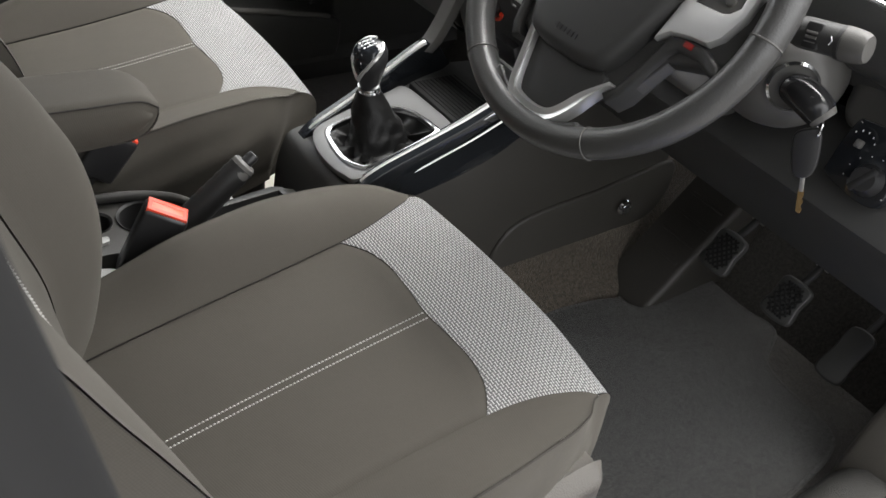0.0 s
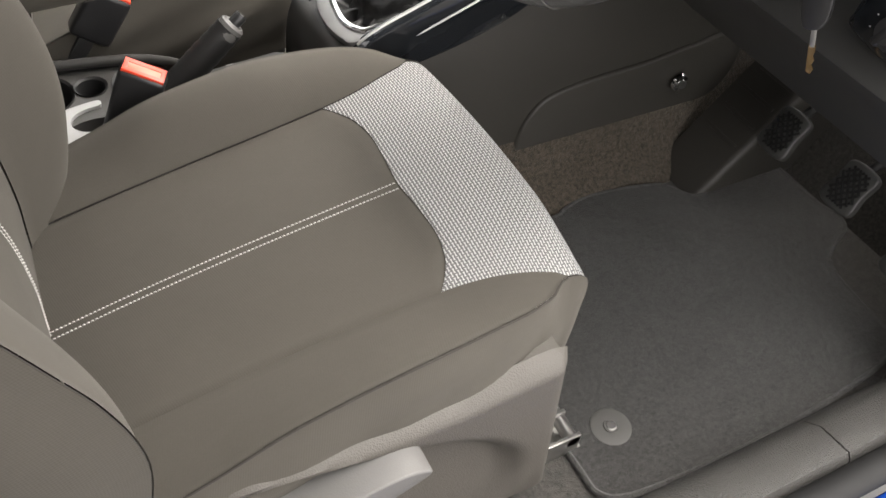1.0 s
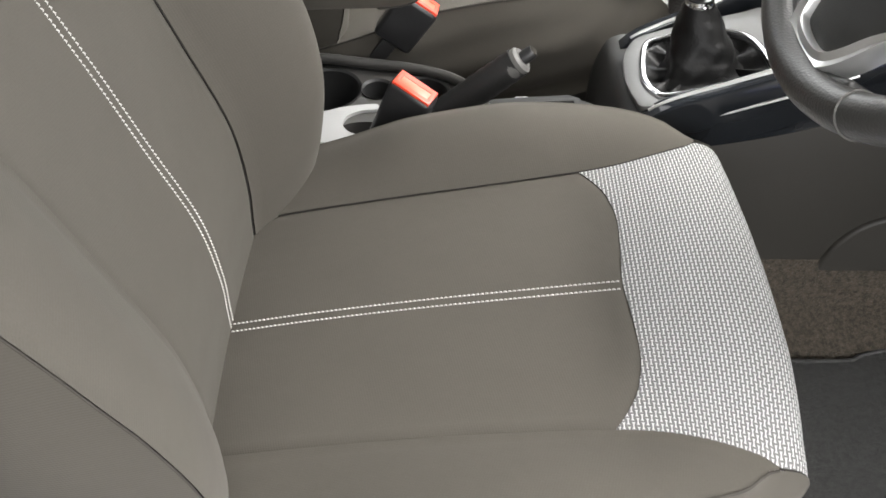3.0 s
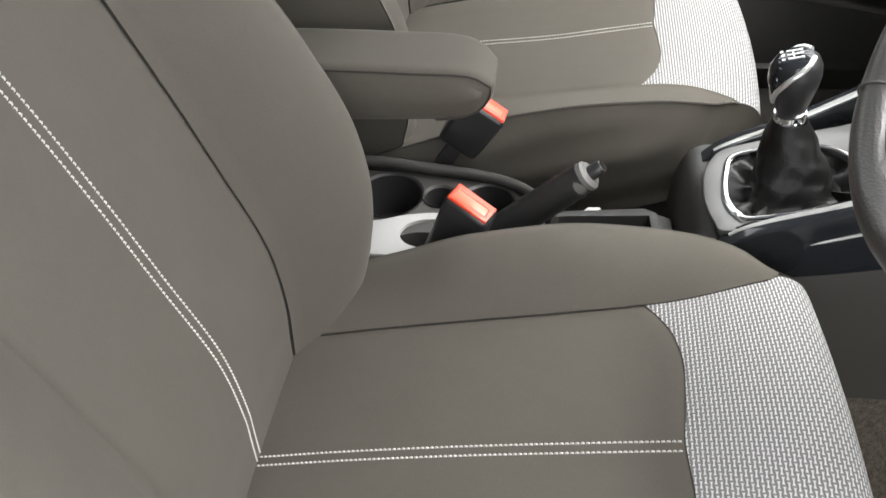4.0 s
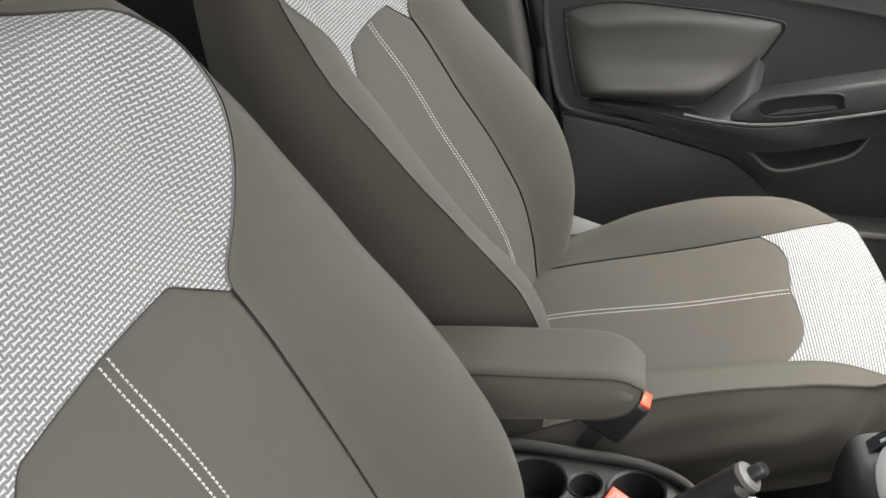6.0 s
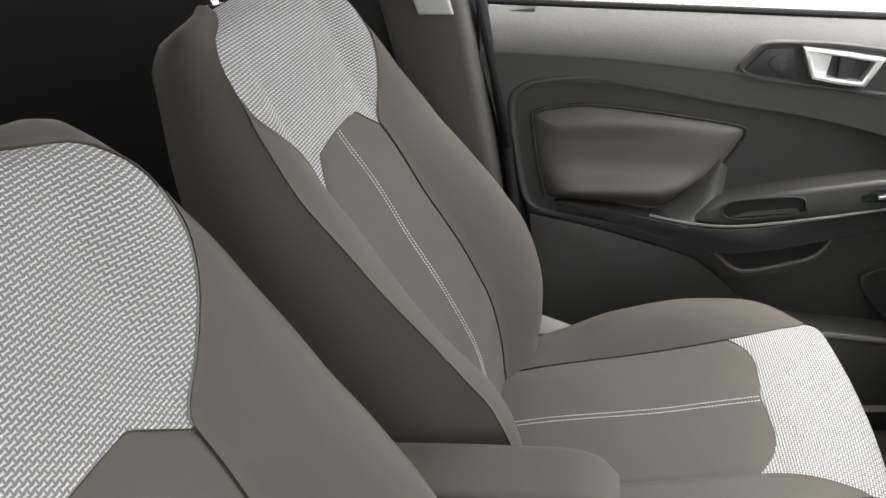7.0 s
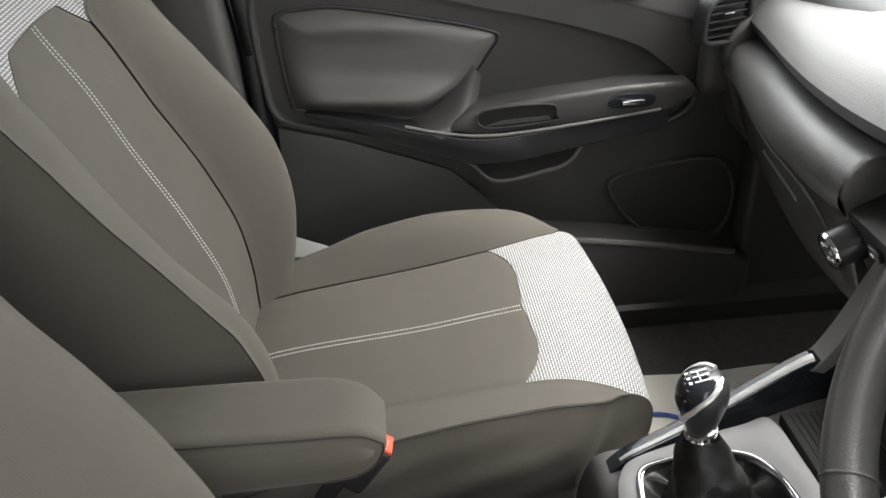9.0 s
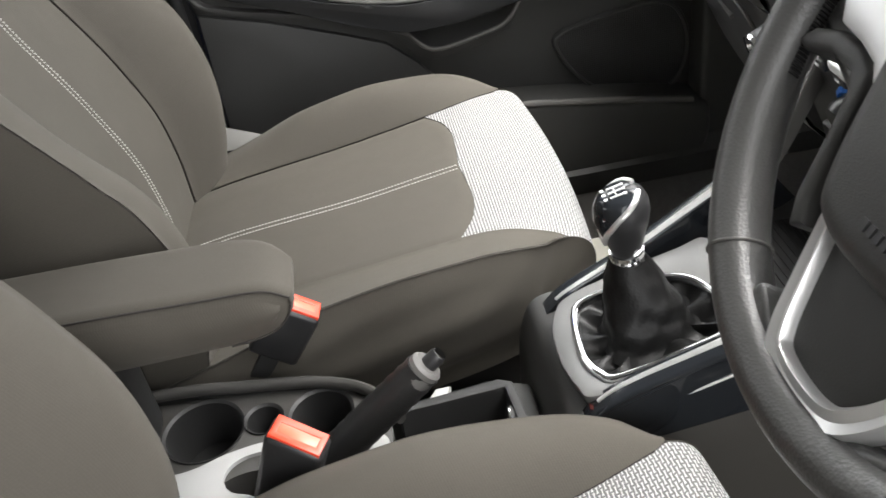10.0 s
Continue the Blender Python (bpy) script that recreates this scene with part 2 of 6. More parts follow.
def leather(name, colour, rough, scale=520.0, spec=0.5):
    m = Mat(name, colour, rough, 0.0, spec)
    vor = m.node("ShaderNodeTexVoronoi", Scale=scale)
    m.link(m.coord.outputs["Object"], vor.inputs["Vector"])
    m.bump(vor.outputs["Distance"], 0.35, 0.0005)
    worn = m.noise(16.0, 4.0)
    m.colour(m.mix(worn, tuple(c * 0.9 for c in colour), tuple(c * 1.15 for c in colour)))
    m.roughness(worn, rough - 0.03, rough + 0.06)
    return m.m


def plain(name, colour, rough, metal=0.0, spec=0.5, wear=0.0):
    m = Mat(name, colour, rough, metal, spec)
    n = m.noise(30.0, 4.0)
    m.roughness(n, max(0.02, rough - 0.05), rough + 0.06 + wear)
    m.colour(m.mix(n, tuple(c * 0.93 for c in colour), tuple(min(1, c * 1.05) for c in colour)))
    return m.m


CLOTH = cloth()
WEAVE = weave_cloth()
PLASTIC = plastic("charcoal_grained_plastic", (0.042, 0.042, 0.0405), 0.5)
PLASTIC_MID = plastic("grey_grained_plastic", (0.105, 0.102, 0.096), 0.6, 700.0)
PLASTIC_SHIELD = plastic("grey_brown_plastic", (0.080, 0.073, 0.064), 0.5, 600.0, 0.5, 0.45, 0.0007)
DASH = plastic("dash_skin", (0.062, 0.062, 0.061), 0.38, 330.0, 0.35, 0.7)
BLACK = plastic("black_plastic", (0.023, 0.023, 0.023), 0.5, 900.0, 0.15)
SATIN = plain("satin_black_plastic", (0.022, 0.022, 0.023), 0.32)
GLOSS = plain("gloss_dark_trim", (0.014, 0.016, 0.019), 0.08)
GLOSS_HEAD = plain("gloss_black_key_plastic", (0.018, 0.018, 0.019), 0.16)
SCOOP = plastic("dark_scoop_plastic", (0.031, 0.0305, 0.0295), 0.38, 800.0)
SPEAR = plain("blue_black_gloss_trim", (0.021, 0.0215, 0.0225), 0.24)
SURROUND = plain("satin_grey_surround", (0.15, 0.15, 0.148), 0.42, 0.15)
SILVER = plain("silver_paint", (0.72, 0.72, 0.715), 0.33, 0.35)
FLANK = plastic("brown_black_flank_plastic", (0.044, 0.041, 0.036), 0.5, 800.0)
CHROME = plain("chrome", (0.85, 0.86, 0.87), 0.08, 1.0)
SHOULDER = plastic("grey_shoulder_plastic", (0.072, 0.071, 0.068), 0.52, 420.0, 0.5)
DOOR_SKIN = plastic("charcoal_door_skin", (0.044, 0.0435, 0.042), 0.42, 800.0)
SATIN_CHROME = plain("satin_chrome", (0.80, 0.80, 0.79), 0.30, 0.7)
CARPET = carpet("dark_grey_carpet", (0.10, 0.092, 0.080))
BINDING = carpet("grey_edge_binding", (0.125, 0.121, 0.114), 1800.0)
SILL = plastic("coarse_grained_sill_plastic", (0.066, 0.064, 0.060), 0.45, 480.0, 0.8, 0.5, 0.0012)
MAT_PILE = carpet("charcoal_mat_pile", (0.085, 0.082, 0.076), 1300.0)
CARPET_WALL = carpet("brown_grey_carpet", (0.125, 0.104, 0.080), 380.0)
WHEEL_SKIN = leather("black_wheel_leather", (0.058, 0.0575, 0.056), 0.34, 520.0, 0.6)
VINYL = leather("brown_grey_vinyl", (0.075, 0.071, 0.065), 0.5, 700.0)
BOOT_SKIN = leather("black_boot_leather", (0.0050, 0.0050, 0.0050), 0.42, 380.0, 0.25)
THREAD = plain("pale_grey_thread", (0.46, 0.45, 0.42), 0.7)
PIPING = plain("sewn_edge_cloth", (0.034, 0.030, 0.025), 0.9)
EDGE_YARN = plain("grey_edge_yarn", (0.15, 0.148, 0.143), 0.85)
DARK_THREAD = plain("dark_seam", (0.026, 0.023, 0.020), 0.9)
LEVER = plastic("light_grey_lever_plastic", (0.120, 0.117, 0.112), 0.5, 700.0)
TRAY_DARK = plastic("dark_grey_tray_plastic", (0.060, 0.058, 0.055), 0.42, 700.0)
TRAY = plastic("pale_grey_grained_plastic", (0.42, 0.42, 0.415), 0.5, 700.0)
RED = plain("red_button_plastic", (0.82, 0.075, 0.035), 0.35)
DIM_RED = plain("dim_red_reflection", (0.30, 0.02, 0.015), 0.4)
RED_PALE = plain("red_sheen_plastic", (0.88, 0.17, 0.10), 0.3)
PEDAL_RUBBER = plain("worn_grey_pedal_rubber", (0.058, 0.058, 0.056), 0.4)
SHROUD = plastic("grey_column_plastic", (0.125, 0.122, 0.116), 0.42, 600.0)
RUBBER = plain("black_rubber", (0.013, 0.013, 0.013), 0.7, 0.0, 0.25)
BLUE = plain("blue_car_paint", (0.006, 0.045, 0.28), 0.15)
STEEL = plain("bare_steel", (0.45, 0.44, 0.42), 0.35, 0.9)
PAPER = plain("cream_paper", (0.84, 0.82, 0.73), 0.8)
WHITE = plain("white_print", (0.8, 0.8, 0.8), 0.6)
GREY_FABRIC_ROOF = carpet("pale_headlining", (0.5, 0.49, 0.46), 1500.0)
BRASS = plain("brass", (0.72, 0.48, 0.22), 0.25, 1.0)
INK = plain("blue_print", (0.05, 0.10, 0.42), 0.7)
BLUE_MARK = plain("blue_mark", (0.02, 0.20, 0.75), 0.4)

def outline(points, n=48):
    return [(p.x, p.y) for p in spline(points, n, True)]


# ---------------------------------------------------------------- plan
SEAT_GAP = 0.68      # from seat centre to seat centre
MID = SEAT_GAP / 2   # the car's middle
FLOOR = 0.155


# ---------------------------------------------------------------- setting: shell of the car
def shell():
    floor = part("floor", box(-1.6, 1.75, -0.32, 1.04, FLOOR - 0.05, FLOOR, 0), CARPET, None, flat=True)
    tagged(floor, "dark grey carpeted floor of a small car", "floor", kind="structure")
    toe = part("firewall", box(0, 0.75, -0.34, 1.06, -0.02, 0.0, 0), CARPET, None, flat=True)
    toe.matrix_world = pose(1.16, 0, FLOOR - 0.01, 0, -55, 0)
    tagged(toe, "dark carpeted toe board in the footwells", "wall", kind="structure")
    # tunnel between the footwells, carpeted
    tun = [(0.132, FLOOR - 0.01), (0.150, 0.163), (0.180, 0.180), (0.205, 0.205), (0.222, 0.25), (0.26, 0.33), (0.42, 0.33), (0.455, 0.24), (0.465, FLOOR - 0.01)]
    tn = part("tunnel", prism(tun, "x", -1.5, 1.45, 0), CARPET_WALL)
    tagged(tn, "brown-grey carpeted tunnel under the console", "floor", kind="structure")
    # the driver's sill: trim, rubber seal and painted edge
    st = [(-0.304, FLOOR - 0.02), (-0.310, 0.185), (-0.323, 0.216), (-0.343, 0.233), (-0.385, 0.240), (-0.395, 0.225), (-0.395, FLOOR - 0.05)]
    for x0, x1 in ((-0.9, 0.789), (0.7915, 1.30)):
        sill = part("sill_trim", prism(st, "x", x0, x1, 0), SILL)
        tagged(sill, "dark grey coarse-grained plastic sill trim", "sill", kind="structure")
    kick = part("kick_panel", prism([(0.955, 0.22), (0.97, 0.30), (1.06, 0.5), (1.35, 0.55), (1.35, 0.15), (0.965, 0.15)], "y", -0.40, -0.305, 0.012, 3), PLASTIC_SHIELD)
    tagged(kick, "grey-brown plastic kick panel beside the pedals", "trim", kind="structure")
    seal = part("door_seal", tube(spline([(-0.9, -0.413, 0.236), (0.4, -0.413, 0.236), (0.95, -0.413, 0.238), (1.10, -0.413, 0.27), (1.18, -0.413, 0.36), (1.20, -0.413, 0.6)], 60), 0.019, 14, flat=0.75), RUBBER)
    tagged(seal, "black rubber door seal along the sill", "seal", kind="structure")
    paint = part("sill_paint", box(-1.2, 1.5, -0.50, -0.436, -0.05, 0.232, 0.012, 3), BLUE)
    tagged(paint, "glossy blue painted outer sill", "sill", kind="structure")
    psill = part("sill_trim_far", prism([(1.02, FLOOR - 0.02), (1.0, 0.205), (1.05, 0.235), (1.13, 0.235), (1.13, FLOOR - 0.02)], "x", -0.9, 1.3, 0), PLASTIC)
    tagged(psill, "dark plastic sill trim at the passenger door", "sill", kind="structure")
    kf = part("kick_panel_far", prism([(0.86, 0.10), (0.86, 0.62), (1.0, 0.80), (1.75, 0.80), (1.75, 0.10)], "y", 1.14, 1.03, 0.012, 3), PLASTIC)
    tagged(kf, "dark plastic kick panel in the passenger footwell", "trim", kind="structure")
    # pillars
    lean = Matrix(((1, 0, -0.17, 0.17 * 1.02), (0, 1, 0, 0), (0, 0, 1, 0), (0, 0, 0, 1)))
    # the black material paints in the shade on this pillar, turned from the light
    near = part("pillar_near", moved(prism(outline([(-0.34, -0.45), (-0.32, -0.385), (-0.20, -0.375), (-0.12, -0.392), (-0.077, -0.42), (-0.080, -0.432), (-0.13, -0.45)], 48), "z", 0.2, 1.42, 0), lean), RUBBER)
    tagged(near, "grey-brown trimmed door pillar beside the driver's seat", "pillar", kind="structure")
    nseal = part("pillar_seal", moved(tube([(-0.098, -0.446, 0.25), (-0.098, -0.446, 1.4)], 0.009, 10), lean), RUBBER)
    tagged(nseal, "black rubber seal on the door pillar", "seal", kind="structure")
    npaint = part("pillar_paint", moved(box(-0.36, -0.112, -0.475, -0.452, 0.1, 1.42, 0.006), lean), BLUE)
    tagged(npaint, "blue painted outer face of the door pillar", "pillar", kind="structure")
    far = part("pillar_far", prism([(-0.19, 1.40), (-0.08, 1.40), (0.0, 0.95), (0.022, 0.70), (0.04, 0.20), (-0.14, 0.20), (-0.11, 0.80)], "y", 1.13, 1.005, 0.018, 3), plastic("brown_black_plastic", (0.045, 0.042, 0.038), 0.6))
    tagged(far, "brown-black plastic door pillar behind the passenger seat", "pillar", kind="structure")
    ftrim = part("pillar_trim_upper", prism([(-0.070, 0.945), (-0.015, 0.941), (-0.092, 1.40), (-0.170, 1.40)], "y", 1.05, 0.998, 0.006, 3), TRAY)
    tagged(ftrim, "pale grey upper pillar trim", "pillar", kind="structure")
    fpaint = part("pillar_paint_far", prism([(-0.060, 1.40), (-0.052, 1.40), (0.020, 0.95), (0.040, 0.70), (0.050, 0.20), (0.040, 0.20), (0.030, 0.70), (0.011, 0.95)], "y", 1.15, 1.085, 0.002), BLUE)
    tagged(fpaint, "blue painted edge of the far door opening", "pillar", kind="structure")
    fseal = part("door_seal_far", tube([(-0.052, 1.075, 1.40), (0.018, 1.075, 0.95), (0.040, 1.075, 0.70), (0.050, 1.075, 0.20)], 0.010, 10), RUBBER)
    tagged(fseal, "black rubber seal of the far door opening", "seal", kind="structure")
    jamb = part("door_jamb_far", box(-0.10, 0.10, 1.115, 1.17, 0.08, 0.92, 0.004), BLACK)
    tagged(jamb, "black door jamb behind the passenger door", "pillar", kind="structure")
    # rear of the cabin
    rdoor = part("wall_left_rear", prism([(-0.10, 0.10), (-0.10, 0.90), (-0.17, 1.41), (-0.26, 1.41), (-0.20, 1.03), (-1.15, 1.05), (-1.30, 1.41), (-1.68, 1.41), (-1.68, 0.10)], "y", 1.16, 1.08, 0.01), BLACK)
    tagged(rdoor, "black rear door panel on the far side", "wall", kind="structure")
    rnear = part("wall_right_rear", prism([(-0.38, 0.10), (-0.36, 0.93), (-0.42, 1.41), (-0.50, 1.41), (-0.46, 1.03), (-1.15, 1.05), (-1.30, 1.41), (-1.68, 1.41), (-1.68, 0.10)], "y", -0.50, -0.40, 0.01), BLACK)
    tagged(rnear, "black rear door panel on the near side", "wall", kind="structure")
    back = part("wall_rear", box(-1.75, -1.68, -0.45, 1.13, -0.1, 1.02, 0.01), BLACK)
    tagged(back, "black trimmed wall at the car's rear", "wall", kind="structure")
    roof = part("ceiling", box(-1.75, 0.74, -0.42, 1.12, 1.41, 1.46, 0.02), GREY_FABRIC_ROOF)
    tagged(roof, "pale cloth headlining of the car", "ceiling", kind="structure")
    for y, nm in ((-0.40, "pillar_front_near"), (1.09, "pillar_front_far")):
        ap = part(nm, tube([(0.71, y, 1.43), (1.22, y, 1.09), (1.62, y, 0.84)], 0.035, 12), BLACK)
        tagged(ap, "black windscreen pillar", "pillar", kind="structure")
    bonnet = part("bonnet", box(1.60, 2.5, -0.35, 1.05, 0.66, 0.74, 0.05, 4), BLUE)
    tagged(bonnet, "blue painted bonnet beyond the windscreen", "bonnet", kind="structure")
    ground = part("ground", box(-60, 60, -60, 60, -0.30, -0.27, 0), plain("grey_asphalt", (0.13, 0.127, 0.122), 0.85), flat=True)
    tagged(ground, "grey asphalt ground outside the car", "ground", kind="structure")


shell()


# ---------------------------------------------------------------- seats
CUSHION = even(spline([(-0.10, 0, 0.384), (0.0, 0, 0.404), (0.10, 0, 0.427), (0.20, 0, 0.447), (0.30, 0, 0.464), (0.383, 0, 0.477), (0.44, 0, 0.484),
                       (0.485, 0, 0.484), (0.510, 0, 0.477), (0.522, 0, 0.460), (0.523, 0, 0.430), (0.516, 0, 0.395), (0.506, 0, 0.36)], 120), 120)
CUSHION_LEN = sum((b - a).length for a, b in zip(CUSHION, CUSHION[1:]))
BACK = even(spline([(0.020, 0, 0.36), (0.023, 0, 0.43), (0.025, 0, 0.48), (0.019, 0, 0.55), (-0.004, 0, 0.63), (-0.027, 0, 0.71), (-0.057, 0, 0.80), (-0.090, 0, 0.875),
                    (-0.109, 0, 0.945), (-0.118, 0, 1.005), (-0.131, 0, 1.042), (-0.160, 0, 1.058)], 120), 120)
BACK_LEN = sum((b - a).length for a, b in zip(BACK, BACK[1:]))


def along(line, s):
    """Place and outward normal at s (0..1) of a profile in the xz plane."""
    f = min(max(s, 0.0), 1.0) * (len(line) - 1)
    k = min(int(f), len(line) - 2)
    p = line[k].lerp(line[k + 1], f - k)
    a, b = line[max(k - 1, 0)], line[min(k + 2, len(line) - 1)]
    t = (b - a).normalized()
    return p, t


def reach(line, axis, value):
    """The s at which a profile first reaches a value of x (0) or z (2)."""
    for i in range(len(line) - 1):
        p, q = line[i][axis], line[i + 1][axis]
        if q >= value:
            return (i + max(0.0, (value - p) / (q - p))) / (len(line) - 1)
    return 1.0


def cushion_s(x):
    return reach(CUSHION, 0, x)


SC = cushion_s(0.492)   # the front corners


def cushion_seam(s):
    return table([(cushion_s(0.0), 0.142), (cushion_s(0.20), 0.144), (cushion_s(0.36), 0.150), (cushion_s(0.48), 0.178), (SC, 0.186), (1.0, 0.182)], s)


def cushion_edge(s):
    return table([(0.0, 0.232), (cushion_s(0.28), 0.231), (cushion_s(0.40), 0.221), (cushion_s(0.455), 0.209), (SC, 0.1875), (1.0, 0.182)], s)


CUSHION_RISE = [(cushion_s(x), h) for x, h in ((-0.1, 0.0), (0.05, 0.010), (0.113, 0.020), (0.20, 0.040), (0.28, 0.044), (0.36, 0.034), (0.43, 0.017), (0.492, 0.0))]


def cushion_at(s, y):
    """The cushion's outer face: flat in the middle, bolsters at its sides."""
    p, t = along(CUSHION, s)
    nrm = Vector((-t.z, 0, t.x))
    a = abs(y)
    seam, edge = cushion_seam(s), cushion_edge(s)
    rise = table(CUSHION_RISE, s)
    h = 0.0
    if a > seam and edge > seam + 0.002:
        k = min(1.0, (a - seam) / (edge - seam))
        h = rise * math.sin(math.pi * 0.74 * k) ** 0.85 if y > 0 else 0.77 * rise * k ** 1.1
    return Vector((p.x, y, p.z)) + nrm * h


def weave_start(y):
    """x at which the silver panel begins."""
    a = abs(y)
    return table([(0.0, 0.384), (0.075, 0.389), (0.11, 0.383), (0.135, 0.371), (0.156, 0.356)], a)


def back_seam(s):
    z = along(BACK, s)[0].z
    return table([(0.40, 0.118), (0.55, 0.128), (0.84, 0.130), (0.875, 0.157), (0.905, 0.178), (0.935, 0.196), (0.955, 0.207), (0.975, 0.212), (1.005, 0.206), (1.025, 0.191), (1.042, 0.165), (1.050, 0.13), (1.057, 0.10)], z)


def back_edge(s):
    z = along(BACK, s)[0].z
    return table([(0.36, 0.215), (0.48, 0.240), (0.60, 0.250), (0.75, 0.252), (0.85, 0.247), (0.91, 0.236), (0.95, 0.224), (0.975, 0.2145), (1.005, 0.208), (1.025, 0.193), (1.042, 0.167), (1.050, 0.132), (1.057, 0.102)], z)


BACK_REAR = [(0.36, -0.115), (0.55, -0.15), (0.75, -0.175), (0.92, -0.195), (1.0, -0.198), (1.03, -0.190)]


# how far the outer seam of the near bolster stands out from the insert, by height
BOLSTER_DRIVER = [(0.36, 0.022), (0.43, 0.034), (0.53, 0.050), (0.60, 0.053), (0.66, 0.047), (0.735, 0.036), (0.80, 0.027), (0.863, 0.024), (0.94, 0.020), (0.985, 0.016), (1.02, 0.008), (1.045, 0.0)]
BOLSTER_PASSENGER = [(0.36, 0.040), (0.43, 0.060), (0.50, 0.078), (0.556, 0.085), (0.592, 0.086), (0.639, 0.077), (0.681, 0.066), (0.757, 0.046), (0.826, 0.034), (0.860, 0.030), (0.906, 0.024), (0.948, 0.017), (0.985, 0.012), (1.02, 0.006), (1.045, 0.0)]


def back_at(s, y, driver=True):
    """The backrest's outer face: insert with a lumbar swell, full bolsters at its sides."""
    p, t = along(BACK, s)
    nrm = Vector((t.z, 0, -t.x))
    a = abs(y)
    seam, edge = min(0.130, back_seam(s)), back_edge(s)
    h = (0.0 if driver else 0.008) * smooth((0.74 - p.z) / 0.12) + (0.004 if driver else 0.006) * min(1.0, a / 0.13) ** 2 * smooth((0.8 - p.z) / 0.2)
    if a > seam and edge > seam + 0.004:
        k = min(1.0, (a - seam) / (edge - seam))
        if y > 0:
            rise = table([(0.36, 0.040), (0.43, 0.056), (0.53, 0.078), (0.60, 0.085), (0.66, 0.077), (0.735, 0.058), (0.80, 0.040), (0.863, 0.036), (0.94, 0.030), (0.985, 0.024), (1.02, 0.010), (1.045, 0.0)], p.z)
            h = h * (1 - k) + rise * math.sin(math.pi * 0.68 * k) ** 1.05
        else:
            out = table(BOLSTER_DRIVER if driver else BOLSTER_PASSENGER, p.z)
            swell = (0.011 if driver else 0.014 + 0.016 * smooth((0.68 - p.z) / 0.12)) * smooth((1.0 - p.z) / 0.12)
            h = h * (1 - k) + out * k + swell * math.sin(math.pi * k)
    if p.z > 0.90:
        h -= 0.008 * smooth((p.z - 0.9) / 0.15) * (a / 0.2) ** 2
    return Vector((p.x, y, p.z)) + nrm * h


def stitch_row(at, s0, s1, y, pitch, length, thread=0.0008):
    """One row of raised stitches along a seat surface."""
    bm = bmesh.new()
    n = int(length * (s1 - s0) / pitch)
    for i in range(n):
        a, b = at(lerp(s0, s1, (i + 0.08) / n), y), at(lerp(s0, s1, (i + 0.82) / n), y)
        d = (b - a).normalized()
        side = Vector((0, 1, 0))
        up = d.cross(side)
        if up.x + up.z < 0:
            up = -up
        c = (a + b) / 2 + up * thread * 0.9
        ring = [bm.verts.new(q) for q in (a - side * thread, a + side * thread, c + side * thread * 1.1 , b + side * thread, b - side * thread, c - side * thread * 1.1)]
        top = bm.verts.new(c + up * thread * 1.1)
        for k in range(6):
            bm.faces.new((ring[k], ring[(k + 1) % 6], top))
    bmesh.ops.recalc_face_normals(bm, faces=bm.faces[:])
    return bm


